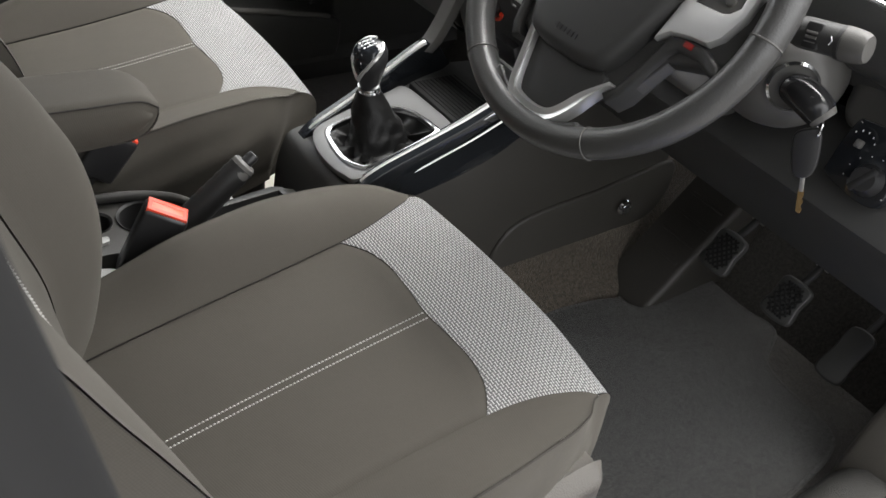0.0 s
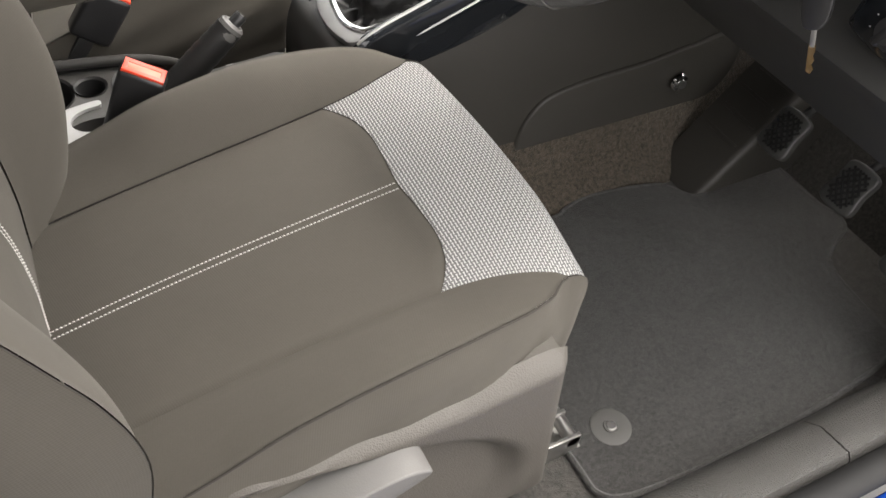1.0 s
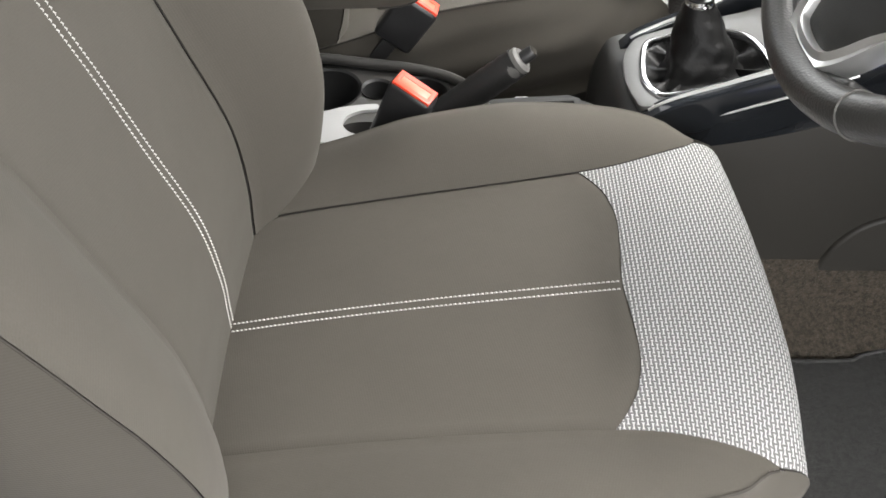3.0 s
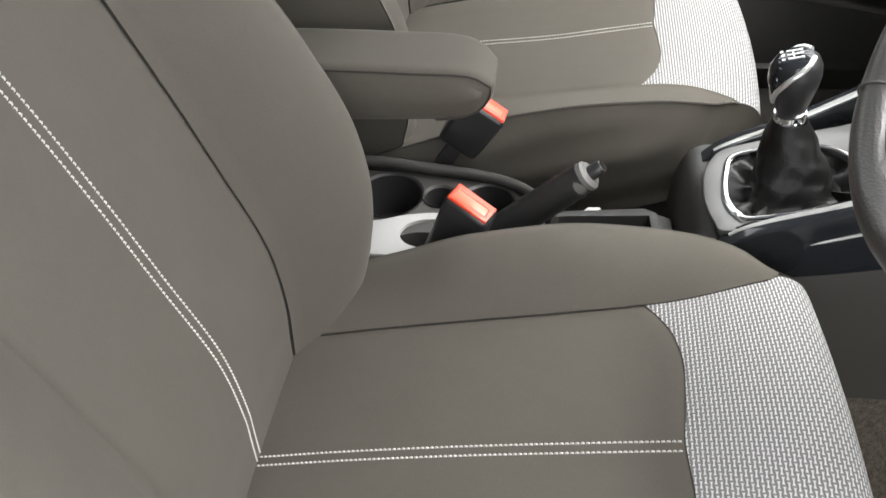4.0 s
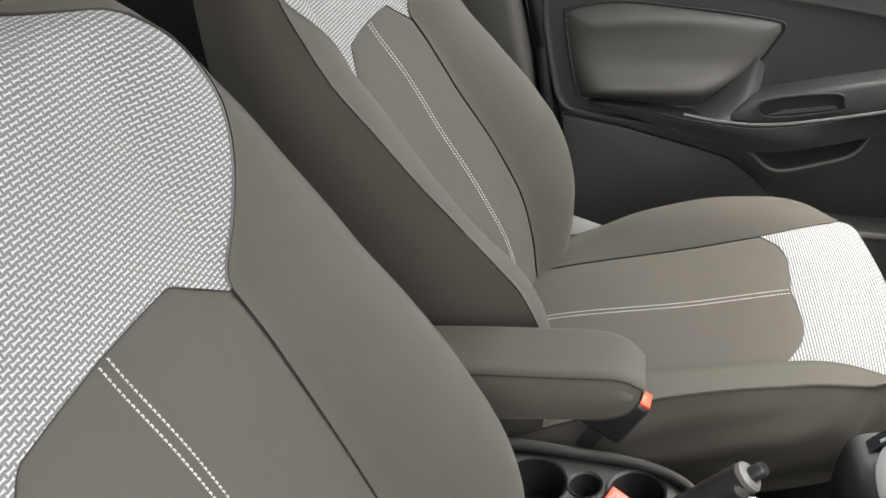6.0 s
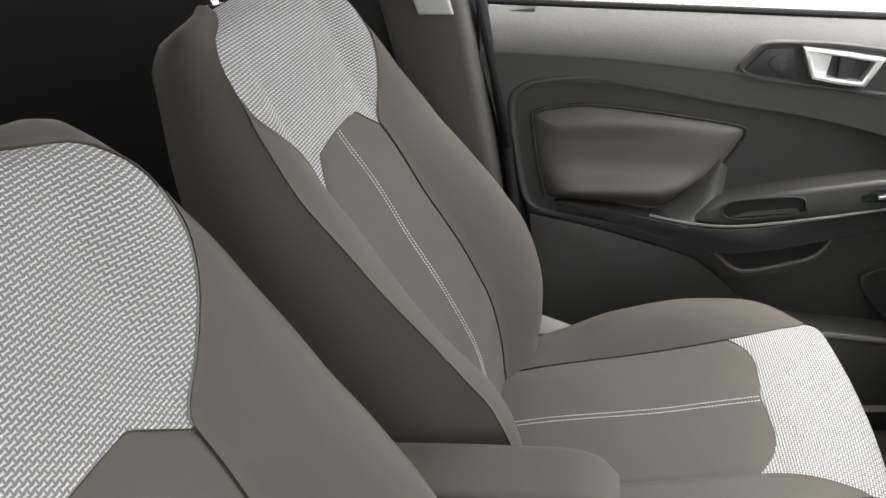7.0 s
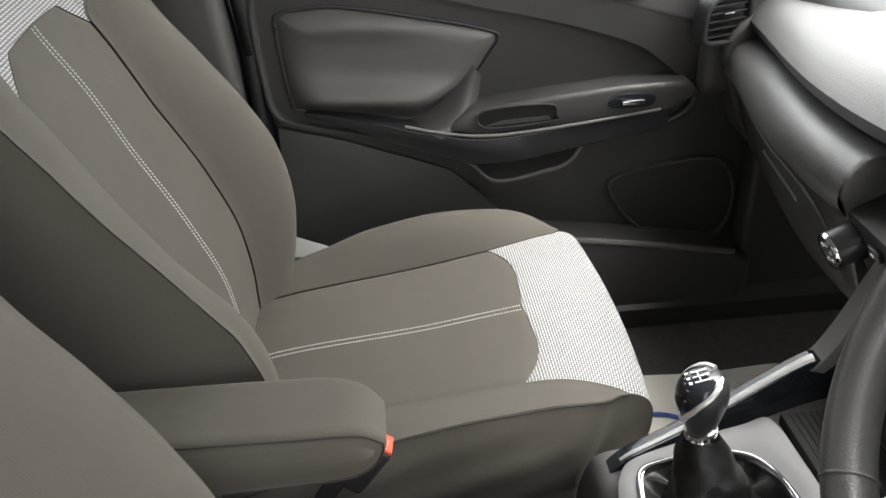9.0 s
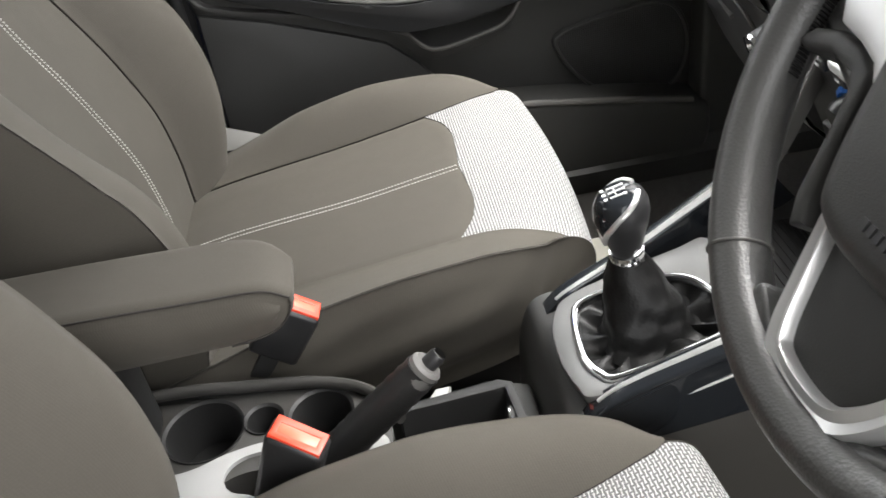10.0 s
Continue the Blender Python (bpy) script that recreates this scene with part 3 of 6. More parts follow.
def make_seat(y_mid, shift, recline, shielded, label):
    seat = thing("seat", (0.15, 0, FLOOR), label, "car seat", "front seats")
    lean = Matrix.Translation((0.03, 0, 0.40)) @ Matrix.Rotation(radians(-recline), 4, "Y") @ Matrix.Translation((-0.03, 0, -0.40))
    if recline:
        lean = Matrix.Translation((-0.008, 0, 0.016)) @ lean
    outer = -1 if shielded else 1
    hem_x = 0.47 if shielded else 0.41

    def ca(s, y):
        # the outer front corner is swept back a little
        q = cushion_at(s, y)
        k = smooth((q.x - 0.38) / 0.12)
        q.x -= 0.012 * (abs(y) / 0.19) ** 2 * k
        q.x -= (0.006 if shielded else 0.0) * smooth((outer * y - 0.06) / 0.13) * k
        if not shielded:
            q.x -= 0.008 * k
            q.z -= 0.008 * k
            # the passenger cushion is less sunk at its rear
            q.z += 0.018 * smooth((0.28 - q.x) / 0.26) * (1 - smooth((abs(y) - 0.09) / 0.13))
        return q

    # cushion
    def insert(u, v):
        w = lerp(-1, 1, v)
        s = cushion_s(weave_start(w * 0.152)) * u
        y = w * cushion_seam(s)
        return ca(s, y), (s * CUSHION_LEN, y)

    part("cushion_insert", grid(insert, 60, 48, 0.0025, 0.008), CLOTH, seat)

    def panel(u, v):
        w = lerp(-1, 1, v)
        s0 = cushion_s(weave_start(w * 0.152))
        s = lerp(s0, 1.0, u)
        y = w * cushion_seam(s)
        return ca(s, y), (s * CUSHION_LEN, w * 0.165)

    part("cushion_front_panel", grid(panel, 48, 48, 0.001, 0.005), WEAVE, seat, "silver-grey woven cloth front panel")
    for sg in (-1, 1):
        def bolster(u, v, sg=sg):
            s = SC * u
            y = lerp(cushion_seam(s), cushion_edge(s), v)
            return ca(s, sg * y), (s * CUSHION_LEN, y)

        part("cushion_bolster", grid(bolster if sg < 0 else (lambda u, v: bolster(u, 1 - v)), 60, 18, 0.001, 0.006), CLOTH, seat)

        def skirt(u, v, sg=sg):
            top = ca(u, sg * cushion_edge(u))
            low_x = min(top.x, hem_x) if u < SC else lerp(hem_x, hem_x - 0.03, (u - SC) / (1 - SC))
            low = Vector((low_x, sg * 0.222, table([(-0.1, 0.27), (0.25, 0.275), (0.40, 0.30), (0.47, 0.345)] if shielded else [(-0.1, 0.30), (0.20, 0.31), (0.35, 0.335), (0.44, 0.365)], low_x)))
            p = top.lerp(low, v)
            p.y += sg * (0.016 if sg * outer > 0 else 0.020) * math.sin(math.pi * min(1, v * 1.5) if sg * outer > 0 and shielded else math.pi * min(1, v * 1.15)) * (1 - 0.65 * smooth((u - 0.72 * SC) / (0.28 * SC)) if u < SC else 0.35 * (1 - (u - SC) / (1 - SC)))
            p.x -= 0.004 * math.sin(math.pi * v) * smooth((u - 0.55) / 0.2)
            if 0.1 < u < SC:
                p.y += sg * (0.0016 * math.sin(u * 46 + v * 9) + 0.0034 * math.sin(v * 19 + u * 11) * smooth((u - 0.15) / 0.2) * smooth((0.75 - u) / 0.2)) * math.sin(math.pi * v)
            return p, (u * CUSHION_LEN, v * 0.2)

        part("cushion_side", grid(skirt if sg < 0 else (lambda u, v: skirt(1 - u, v)), 60, 16, 0.001, 0.005), CLOTH, seat)
        pipe = [ca(SC * i / 60, sg * cushion_edge(SC * i / 60)) for i in range(4, 61)]
        part("piping", tube([q + Vector((0, sg * 0.0008, -0.0005)) for q in pipe], 0.0013, 8), PIPING, seat)

    def fascia(u, v):
        y = lerp(-0.182, 0.182, v)
        top = ca(1.0, y)
        return top.lerp(Vector((hem_x - 0.04, y, 0.30)), u), (u * 0.1, y)

    part("cushion_front", grid(fascia, 8, 16), CLOTH, seat)
    for dy in (-0.0085, 0.0005):
        part("stitching", stitch_row(ca, cushion_s(-0.01), cushion_s(0.382), dy, 0.0042, CUSHION_LEN), THREAD, seat)

    # backrest
    def bs(z):
        return reach(BACK, 2, z)

    def hem(y):
        """Height at which the silver panel begins."""
        a = abs(y)
        return table([(0.0, 0.877), (0.078, 0.874), (0.100, 0.860), (0.130, 0.838)], a)

    def binsert(u, v):
        w = lerp(-1, 1, v)
        y0 = w * 0.130
        s = lerp(0.0, bs(hem(y0)), u)
        y = w * min(back_seam(s), 0.1301)
        return back_at(s, y, shielded), (s * BACK_LEN, y)

    part("backrest_insert", moved(grid(lambda u, v: binsert(u, 1 - v), 60, 44, 0.002, 0.006), lean), CLOTH, seat)

    def bpanel(u, v):
        w = lerp(-1, 1, v)
        s = lerp(bs(hem(w * 0.130)), 1.0, u)
        k = lerp(smooth(u / 0.3), 1.0, abs(w) ** 6)
        y = w * (0.130 + (back_seam(s) - 0.130) * k)
        return back_at(s, y, shielded), (s * BACK_LEN, -y)

    part("backrest_upper_panel", moved(grid(lambda u, v: bpanel(u, 1 - v), 44, 44, 0.001, 0.005), lean), WEAVE, seat, "silver-grey woven cloth shoulder panel")
    for sg in (-1, 1):
        def bbol(u, v, sg=sg):
            s = lerp(0.0, bs(0.980), u)
            y = lerp(back_seam(s), back_edge(s), v)
            return back_at(s, sg * y, shielded), (s * BACK_LEN, y)

        part("backrest_bolster", moved(grid(bbol if sg > 0 else (lambda u, v: bbol(u, 1 - v)), 70, 22, 0.002, 0.006), lean), CLOTH, seat)

        def bside(u, v, sg=sg):
            top = back_at(u, sg * back_edge(u), shielded)
            z = min(top.z, 1.03)
            rear = Vector((table(BACK_REAR, z), sg * max(0.03, back_edge(u) - 0.012), z + 0.012 * smooth((z - .9) / .1)))
            p = top.lerp(rear, v)
            p.y += sg * 0.014 * math.sin(math.pi * v) * min(1, back_edge(u) / 0.2)
            p.z += 0.012 * math.sin(math.pi * v) * smooth((z - 0.95) / 0.08)
            return p, (u * BACK_LEN, v * 0.15)

        part("backrest_side", moved(grid(bside if sg > 0 else (lambda u, v: bside(1 - u, v)), 60, 16, 0.001, 0.005), lean), CLOTH, seat)
        seam_line = [back_at(i / 60, sg * back_edge(i / 60), shielded) for i in range(0, 61)]
        part("piping", moved(tube([q + Vector((-0.0005, -sg * 0.0002, 0)) for q in seam_line], 0.0012, 8), lean), PIPING, seat)

    def rearface(u, v):
        w = lerp(-1, 1, v)
        z = min(along(BACK, u)[0].z, 1.03)
        x = table(BACK_REAR, z)
        return Vector((x, w * max(0.03, back_edge(u) - 0.012), z + 0.012 * smooth((z - .9) / .1))), (u, v)

    part("backrest_rear", moved(grid(rearface, 40, 16), lean), CLOTH, seat)
    for dy in (-0.0045, 0.0045) if shielded else (-0.0085, 0.0005):
        part("stitching", moved(stitch_row(lambda s, y: back_at(s, y, shielded), 0.05, bs(0.876), dy, 0.0042, BACK_LEN), lean), THREAD, seat)

    for sg in (-1, 1):
        line = [ca(i / 90, sg * cushion_seam(i / 90)) for i in range(91)]
        part("seam", tube([q - Vector((0, 0, 0.0012)) for q in line], 0.0010, 6), DARK_THREAD, seat)
        line = [back_at(bs(0.985) * i / 90, sg * back_seam(bs(0.985) * i / 90), shielded) for i in range(91)]
        part("seam", moved(tube([q - Vector((0.0010, 0, 0)) for q in line[:70]], 0.0008, 6), lean), DARK_THREAD, seat)
        part("panel_edge", moved(tube([q - Vector((0.0006, 0, 0)) for q in line[69:]], 0.0013, 8), lean), EDGE_YARN, seat)
    line = [back_at(bs(hem(y)), y, shielded) for y in [lerp(-0.130, 0.130, i / 60) for i in range(61)]]
    part("seam", moved(tube([q - Vector((0.0010, 0, 0)) for q in line], 0.0006, 6), lean), DARK_THREAD, seat)

    # head restraint with its posts
    for sg in (-1, 1):
        part("headrest_post", moved(tube([(-0.165, sg * 0.07, 1.02), (-0.185, sg * 0.07, 1.13)], 0.0065, 12), lean), CHROME, seat)
        part("post_sleeve", moved(lathe([(0.0, 0.0), (0.016, 0.0), (0.016, 0.008), (0.011, 0.012), (0.0, 0.012)], Matrix.Translation((-0.172, sg * 0.07, 1.045)), 18), lean), BLACK, seat)
    hr = box(-0.24, -0.14, -0.13, 0.13, 1.12, 1.31, 0.045, 5)
    part("headrest", moved(hr, lean), CLOTH, seat)

    # plinth, rails and trim
    part("seat_pan", box(-0.08, 0.42, -0.205, 0.205, 0.235, 0.36, 0.02, 3), BLACK, seat)
    for sg in (-1, 1):
        part("seat_rail", box(-0.12, 0.50, sg * 0.19 - 0.018, sg * 0.19 + 0.018, FLOOR + 0.008, FLOOR + 0.045, 0.004), STEEL, seat)
        part("rail_riser", box(-0.05, 0.40, sg * 0.19 - 0.008, sg * 0.19 + 0.008, FLOOR + 0.04, 0.26, 0.003), BLACK, seat)
    if shielded:
        top = [(-0.12, 0.380), (0.05, 0.406), (0.10, 0.424), (0.15, 0.435), (0.20, 0.437), (0.28, 0.436), (0.33, 0.436), (0.375, 0.441), (0.41, 0.446), (0.435, 0.447), (0.455, 0.441)]

        def shell_face(u, v):
            x = lerp(-0.12, 0.455, u)
            z = lerp(0.205, table(top, x), v)
            x += 0.018 * smooth((u - 0.55) / 0.45) * (1 - v)
            # scooped dish round the lever
            dx, dz = (x - 0.185) / 0.245, (z - 0.292 + 0.10 * (x - 0.185)) / 0.135
            e = math.sqrt(dx * dx + dz * dz)
            deep = 0.020 * smooth((1.0 - e) / 0.16) * (0.35 + 0.65 * smooth((dz + 0.9) / 1.4))
            edge_d = min((1 - u) * 0.55, (1 - v) * max(0.05, table(top, x) - 0.205))
            roll = 0.020 * max(0.0, 1 - edge_d / 0.020) ** 2
            return Vector((x, -0.253 + deep + roll, z)), (x, z)

        shield = part("side_shield", grid(shell_face, 90, 56), PLASTIC_SHIELD, seat, "grey-brown grained plastic side shield with a scooped dish")
        back_line = [(x, table(top, x) - 0.004) for x in [lerp(-0.12, 0.448, i / 24) for i in range(25)]] + [(0.466, 0.21), (-0.12, 0.21)]
        part("shield_back", prism(back_line, "y", -0.212, -0.2325, 0), PLASTIC_SHIELD, shield)
        lever = spline([(-0.05, 0.345), (0.13, 0.385), (0.225, 0.410), (0.266, 0.414), (0.288, 0.407), (0.284, 0.396), (0.22, 0.368), (0.12, 0.332), (-0.05, 0.306)], 56, True)
        part("height_lever", prism([(p.x, p.y) for p in lever], "y", -0.238, -0.280, 0.008, 4), LEVER, shield, "light grey plastic height lever")
    else:
        # added black strip that paints the deep shade below the cushion side
        part("side_shade_strip", prism([(-0.10, 0.20), (-0.10, 0.285), (0.10, 0.288), (0.25, 0.294), (0.36, 0.306), (0.385, 0.300), (0.385, 0.25), (0.37, 0.20)], "y", -0.210, -0.240, 0.006, 3), BLACK, seat, "black strip added for the shade under the cushion side")
    attach(seat)
    seat.location = (0.15 + shift, y_mid, FLOOR - (0.009 if recline else 0.0))
    return seat


make_seat(0.0, 0.0, 0.0, True, "brown-grey cloth driver's seat with silver woven panels and grey height lever")
make_seat(SEAT_GAP, 0.012, 4.0, False, "brown-grey cloth passenger seat with silver woven panels, armrest beside it")


# ---------------------------------------------------------------- more shapes
def circle(cx, cy, r, n=28, ry=None):
    return [(cx + r * math.cos(2 * math.pi * i / n), cy + (ry or r) * math.sin(2 * math.pi * i / n)) for i in range(n)]


def plate(outer, holes, z0, z1, well=None):
    """A plate in the xy plane with holes through it; the holes get walls down to well and a floor there."""
    bm = bmesh.new()
    edges = []
    for loop in (outer, *holes):
        vs = [bm.verts.new((p[0], p[1], z1)) for p in loop]
        edges += [bm.edges.new((vs[i], vs[(i + 1) % len(vs)])) for i in range(len(vs))]
    bmesh.ops.triangle_fill(bm, use_beauty=True, edges=edges, normal=(0, 0, 1))
    for n, loop in enumerate((outer, *holes)):
        low = z0 if n == 0 or well is None else well
        a = [bm.verts.new((p[0], p[1], z1)) for p in loop]
        b = [bm.verts.new((p[0], p[1], low)) for p in loop]
        for i in range(len(a)):
            k = (i + 1) % len(a)
            bm.faces.new((a[i], a[k], b[k], b[i]))
        if n and well is not None:
            bm.faces.new(b)
    bmesh.ops.remove_doubles(bm, verts=bm.verts[:], dist=1e-5)
    bmesh.ops.recalc_face_normals(bm, faces=bm.faces[:])
    return bm


def loft(sections):
    """Skin over closed sections with the same number of points, with end caps."""
    bm = bmesh.new()
    rings = [[bm.verts.new(p) for p in s] for s in sections]
    n = len(rings[0])
    for a, b in zip(rings, rings[1:]):
        for k in range(n):
            bm.faces.new((a[k], a[(k + 1) % n], b[(k + 1) % n], b[k]))
    bm.faces.new(rings[0])
    bm.faces.new(rings[-1])
    bmesh.ops.recalc_face_normals(bm, faces=bm.faces[:])
    return bm


# ---------------------------------------------------------------- armrest between the seats
def armrest():
    arm = thing("armrest", (0.0, 0.35, 0.40), "brown-grey cloth armrest folded down beside the driver's seat", "armrest")
    y0, y1, z0, z1 = 0.313, 0.402, 0.550, 0.614
    prof = even(spline([(-0.24, z0 + 0.005), (0.0, z0), (0.12, z0 + 0.002), (0.180, z0 + 0.006), (0.203, z0 + 0.020), (0.2105, z0 + 0.040), (0.204, z1 - 0.015),
                        (0.182, z1 - 0.004), (0.12, z1 - 0.001), (0.0, z1 + 0.002), (-0.24, z1 + 0.002)], 100), 100)

    def side(y, inset):
        out = []
        for i, p in enumerate(prof):
            t = prof[min(i + 1, 100)] - prof[max(i - 1, 0)]
            n = Vector((t.y, -t.x, 0)).normalized()
            # the nose narrows towards its tip, more on the far side
            mid = (y0 + y1) / 2
            s = max(0.0, (p.x - 0.140) / 0.080)
            yy = mid + (y - mid) * (math.sqrt(1 - min(0.90, s * s)) if y > mid else 1 - 0.14 * s * s)
            out.append(Vector((p.x - n.x * inset, yy, p.y - n.y * inset)))
        return out

    # the flanks and the top band are separate cloths, sewn at a piped edge
    r = 0.0125
    half = (y1 - y0) / 2
    band = []
    for k in range(25):
        f = k / 24
        over = max(0.0, abs(2 * f - 1) * half - (half - r)) / r
        band.append(side(lerp(y0, y1, f), r * (1 - math.sqrt(max(0.0, 1 - over * over)))))
    part("cover", grid(lambda u, v: (band[round(v * 24)][round(u * 100)], (u * 0.9, v * 0.12)), 100, 24), CLOTH, arm)
    for y, sg in ((y0, -1), (y1, 1)):
        edge = side(y, r * 0.98)
        n = 50

        def flank(u, v, y=y, sg=sg, edge=edge):
            i = round(u * n)
            p = edge[i].lerp(edge[100 - i], v)
            p.y += sg * 0.004 * math.sin(math.pi * v)
            return p, (p.x, p.z)

        part("flank", grid(flank, n, 10), CLOTH, arm)
    # the sewn seam along the top edge of the near flank
    seam = side(y0 + r * 0.29 - 0.0004, r * 0.29 - 0.0004)[42:101]
    part("seam", tube(seam, 0.0011, 6), DARK_THREAD, arm)
    part("pivot", box(-0.16, 0.045, 0.325, 0.390, 0.42, 0.565, 0.015, 3), BLACK, arm)
    attach(arm)


armrest()


# ---------------------------------------------------------------- centre console
def console():
    con = thing("centre_console", (0.2, MID, FLOOR), "charcoal plastic centre console with dark and pale grey cup holder tray", "console")
    part("body", box(-0.30, 0.44, 0.255, 0.405, FLOOR - 0.004, 0.335, 0.004), BLACK, con)
    # tray with cup wells, buckle notch and handbrake slot
    outer = outline([(-0.28, 0.262), (0.10, 0.262), (0.22, 0.270), (0.258, 0.300), (0.262, 0.345), (0.240, 0.382), (0.20, 0.402), (0.10, 0.418), (-0.28, 0.424)], 64)
    cups = ((0.077, 0.374, 0.040), (0.138, 0.374, 0.019), (0.196, 0.366, 0.032))
    holes = [circle(cx, cy, r, 36) for cx, cy, r in cups] + [circle(0.128, 0.293, 0.034, 28, 0.018), circle(0.215, 0.300, 0.016, 20, 0.010)]
    tray = part("cup_tray", plate(outer, holes, 0.335, 0.405, 0.345), TRAY_DARK, con, "dark grey grained cup holder tray")
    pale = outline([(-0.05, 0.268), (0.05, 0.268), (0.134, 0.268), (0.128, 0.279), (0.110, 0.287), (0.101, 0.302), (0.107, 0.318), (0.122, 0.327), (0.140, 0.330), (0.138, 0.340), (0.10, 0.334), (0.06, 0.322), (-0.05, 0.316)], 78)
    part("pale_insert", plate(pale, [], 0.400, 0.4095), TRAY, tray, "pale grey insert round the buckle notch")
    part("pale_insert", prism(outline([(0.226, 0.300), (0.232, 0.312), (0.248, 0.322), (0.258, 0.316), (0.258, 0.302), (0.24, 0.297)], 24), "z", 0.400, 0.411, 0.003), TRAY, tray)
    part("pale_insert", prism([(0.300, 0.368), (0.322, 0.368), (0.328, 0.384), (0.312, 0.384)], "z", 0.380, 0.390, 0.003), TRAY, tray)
    for cx, cy, r in cups:
        part("cup_liner", lathe([(0.0, 0.0), (r - 0.003, 0.0), (r - 0.0015, 0.058), (r + 0.0015, 0.0605), (r + 0.0015, 0.057)], Matrix.Translation((cx, cy, 0.347)), 36), BLACK, tray)
    rail = spline([(-0.26, 0.430, 0.414), (0.02, 0.426, 0.417), (0.12, 0.414, 0.417), (0.20, 0.400, 0.415), (0.248, 0.376, 0.412), (0.274, 0.335, 0.408)], 50)
    part("rail", tube(rail, 0.0055, 12, flat=1.3), TRAY_DARK, con)
    wall = [(p.x, p.y) for p in rail]
    bm = bmesh.new()
    up = [bm.verts.new((x, y, 0.416)) for x, y in wall]
    dn = [bm.verts.new((x, y, 0.30)) for x, y in wall]
    for i in range(len(wall) - 1):
        bm.faces.new((up[i], up[i + 1], dn[i + 1], dn[i]))
    bmesh.ops.solidify(bm, geom=bm.faces[:], thickness=0.006)
    part("tray_wall", bm, PLASTIC, con)
    # small compartment with the power socket
    part("front_bin", box(0.265, 0.42, 0.262, 0.350, 0.335, 0.362, 0.004), BLACK, con)
    part("bin_wall", prism([(0.270, 0.345), (0.285, 0.350), (0.374, 0.359), (0.388, 0.352), (0.396, 0.262), (0.386, 0.262), (0.379, 0.346), (0.284, 0.340), (0.272, 0.337)], "z", 0.33, 0.4115, 0.002), BLACK, con, "black bin rim")
    part("bin_slope", prism([(0.388, 0.335), (0.388, 0.410), (0.404, 0.404), (0.420, 0.360), (0.420, 0.335)], "y", 0.262, 0.352, 0.003), PLASTIC, con)
    m = Matrix.Translation((0.380, 0.316, 0.389)) @ Matrix.Rotation(radians(-78), 4, "Y") @ Matrix.Rotation(radians(-6), 4, "X")
    sock = part("power_socket", lathe([(0.0, 0.004), (0.0165, 0.004), (0.0185, 0.007), (0.0195, 0.006), (0.0200, 0.0), (0.0, -0.004)], m, 32), BLACK, con, "black power socket cap with a chrome edge")
    arc = [m @ Vector((0.0184 * math.cos(a), 0.0184 * math.sin(a), 0.0068)) for a in [radians(-150 + i * 5.5) for i in range(36)]]
    part("chrome_edge", tube(arc, 0.0014, 6), CHROME, sock)
    for k, (a, b) in enumerate(((-0.005, 0.006), (0.0, 0.004), (0.005, 0.006))):
        part("socket_mark", moved(box(-b / 2, b / 2, -0.0010, 0.0010, 0, 0.0006, 0), m @ Matrix.Translation((0.001, a, 0.0042))), WHITE, sock)
    attach(con)

    # gear housing: rises ahead of the tray, between two glossy rails
    gear = thing("gear_console", (0.55, MID, FLOOR), "charcoal gear console with silver surround and glossy side rails", "console")
    prof = spline([(0.405, 0.33), (0.408, 0.40), (0.416, 0.440), (0.430, 0.460), (0.47, 0.468), (0.56, 0.494), (0.62, 0.512), (0.66, 0.52), (0.70, 0.525)], 40)
    sect = [(p.x, p.y) for p in prof] + [(0.98, 0.50), (1.02, 0.30), (1.02, FLOOR - 0.004), (0.44, FLOOR - 0.004), (0.41, 0.25)]
    part("housing", prism(sect, "y", 0.412, 0.245, 0.004, 2), PLASTIC, gear)
    tilt = Matrix.Translation((0.435, 0, 0.470)) @ Matrix.Rotation(radians(-16), 4, "Y") @ Matrix.Translation((-0.435, 0, 0))
    ro = outline([(0.444, 0.250), (0.434, 0.268), (0.429, 0.292), (0.428, 0.312), (0.431, 0.342), (0.440, 0.366), (0.456, 0.380), (0.50, 0.384), (0.57, 0.382), (0.600, 0.378), (0.606, 0.318), (0.604, 0.256), (0.58, 0.248), (0.50, 0.246)], 84)
    rm = outline([(0.468, 0.256), (0.454, 0.268), (0.447, 0.286), (0.446, 0.306), (0.450, 0.338), (0.458, 0.362), (0.478, 0.367), (0.520, 0.363), (0.553, 0.351), (0.572, 0.332), (0.582, 0.302), (0.585, 0.272), (0.580, 0.257), (0.53, 0.254)], 84)
    ri = [((a - 0.515) * 0.90 + 0.515, (b - 0.309) * 0.885 + 0.309) for a, b in rm]
    part("gear_surround", moved(ring_prism(ro, rm, "z", -0.004, 0.006, 0.002), tilt), SURROUND, gear, "satin silver-grey gear surround")
    part("chrome_ring", moved(ring_prism(rm, ri, "z", -0.004, 0.010, 0.003), tilt), CHROME, gear)

    def base(u, v):
        a = 2 * math.pi * v
        k = round(v * 84) % 84
        q = tilt @ Vector((lerp(0.515, ri[k][0], u), lerp(0.309, ri[k][1], u), 0.002 - 0.010 * math.sin(math.pi * u) + 0.007 * math.sin(9 * a) * u * (1 - u) * 4))
        return q, (u, v)

    part("boot_base", grid(base, 12, 84), BOOT_SKIN, gear)
    for sg, ya, yb in ((-1, 0.243, 0.212), (1, 0.392, 0.412)):
        top = spline([(0.428, 0.455), (0.455, 0.484), (0.52, 0.520), (0.58, 0.554), (0.625, 0.580), (0.665, 0.594), (0.69, 0.592)], 40)
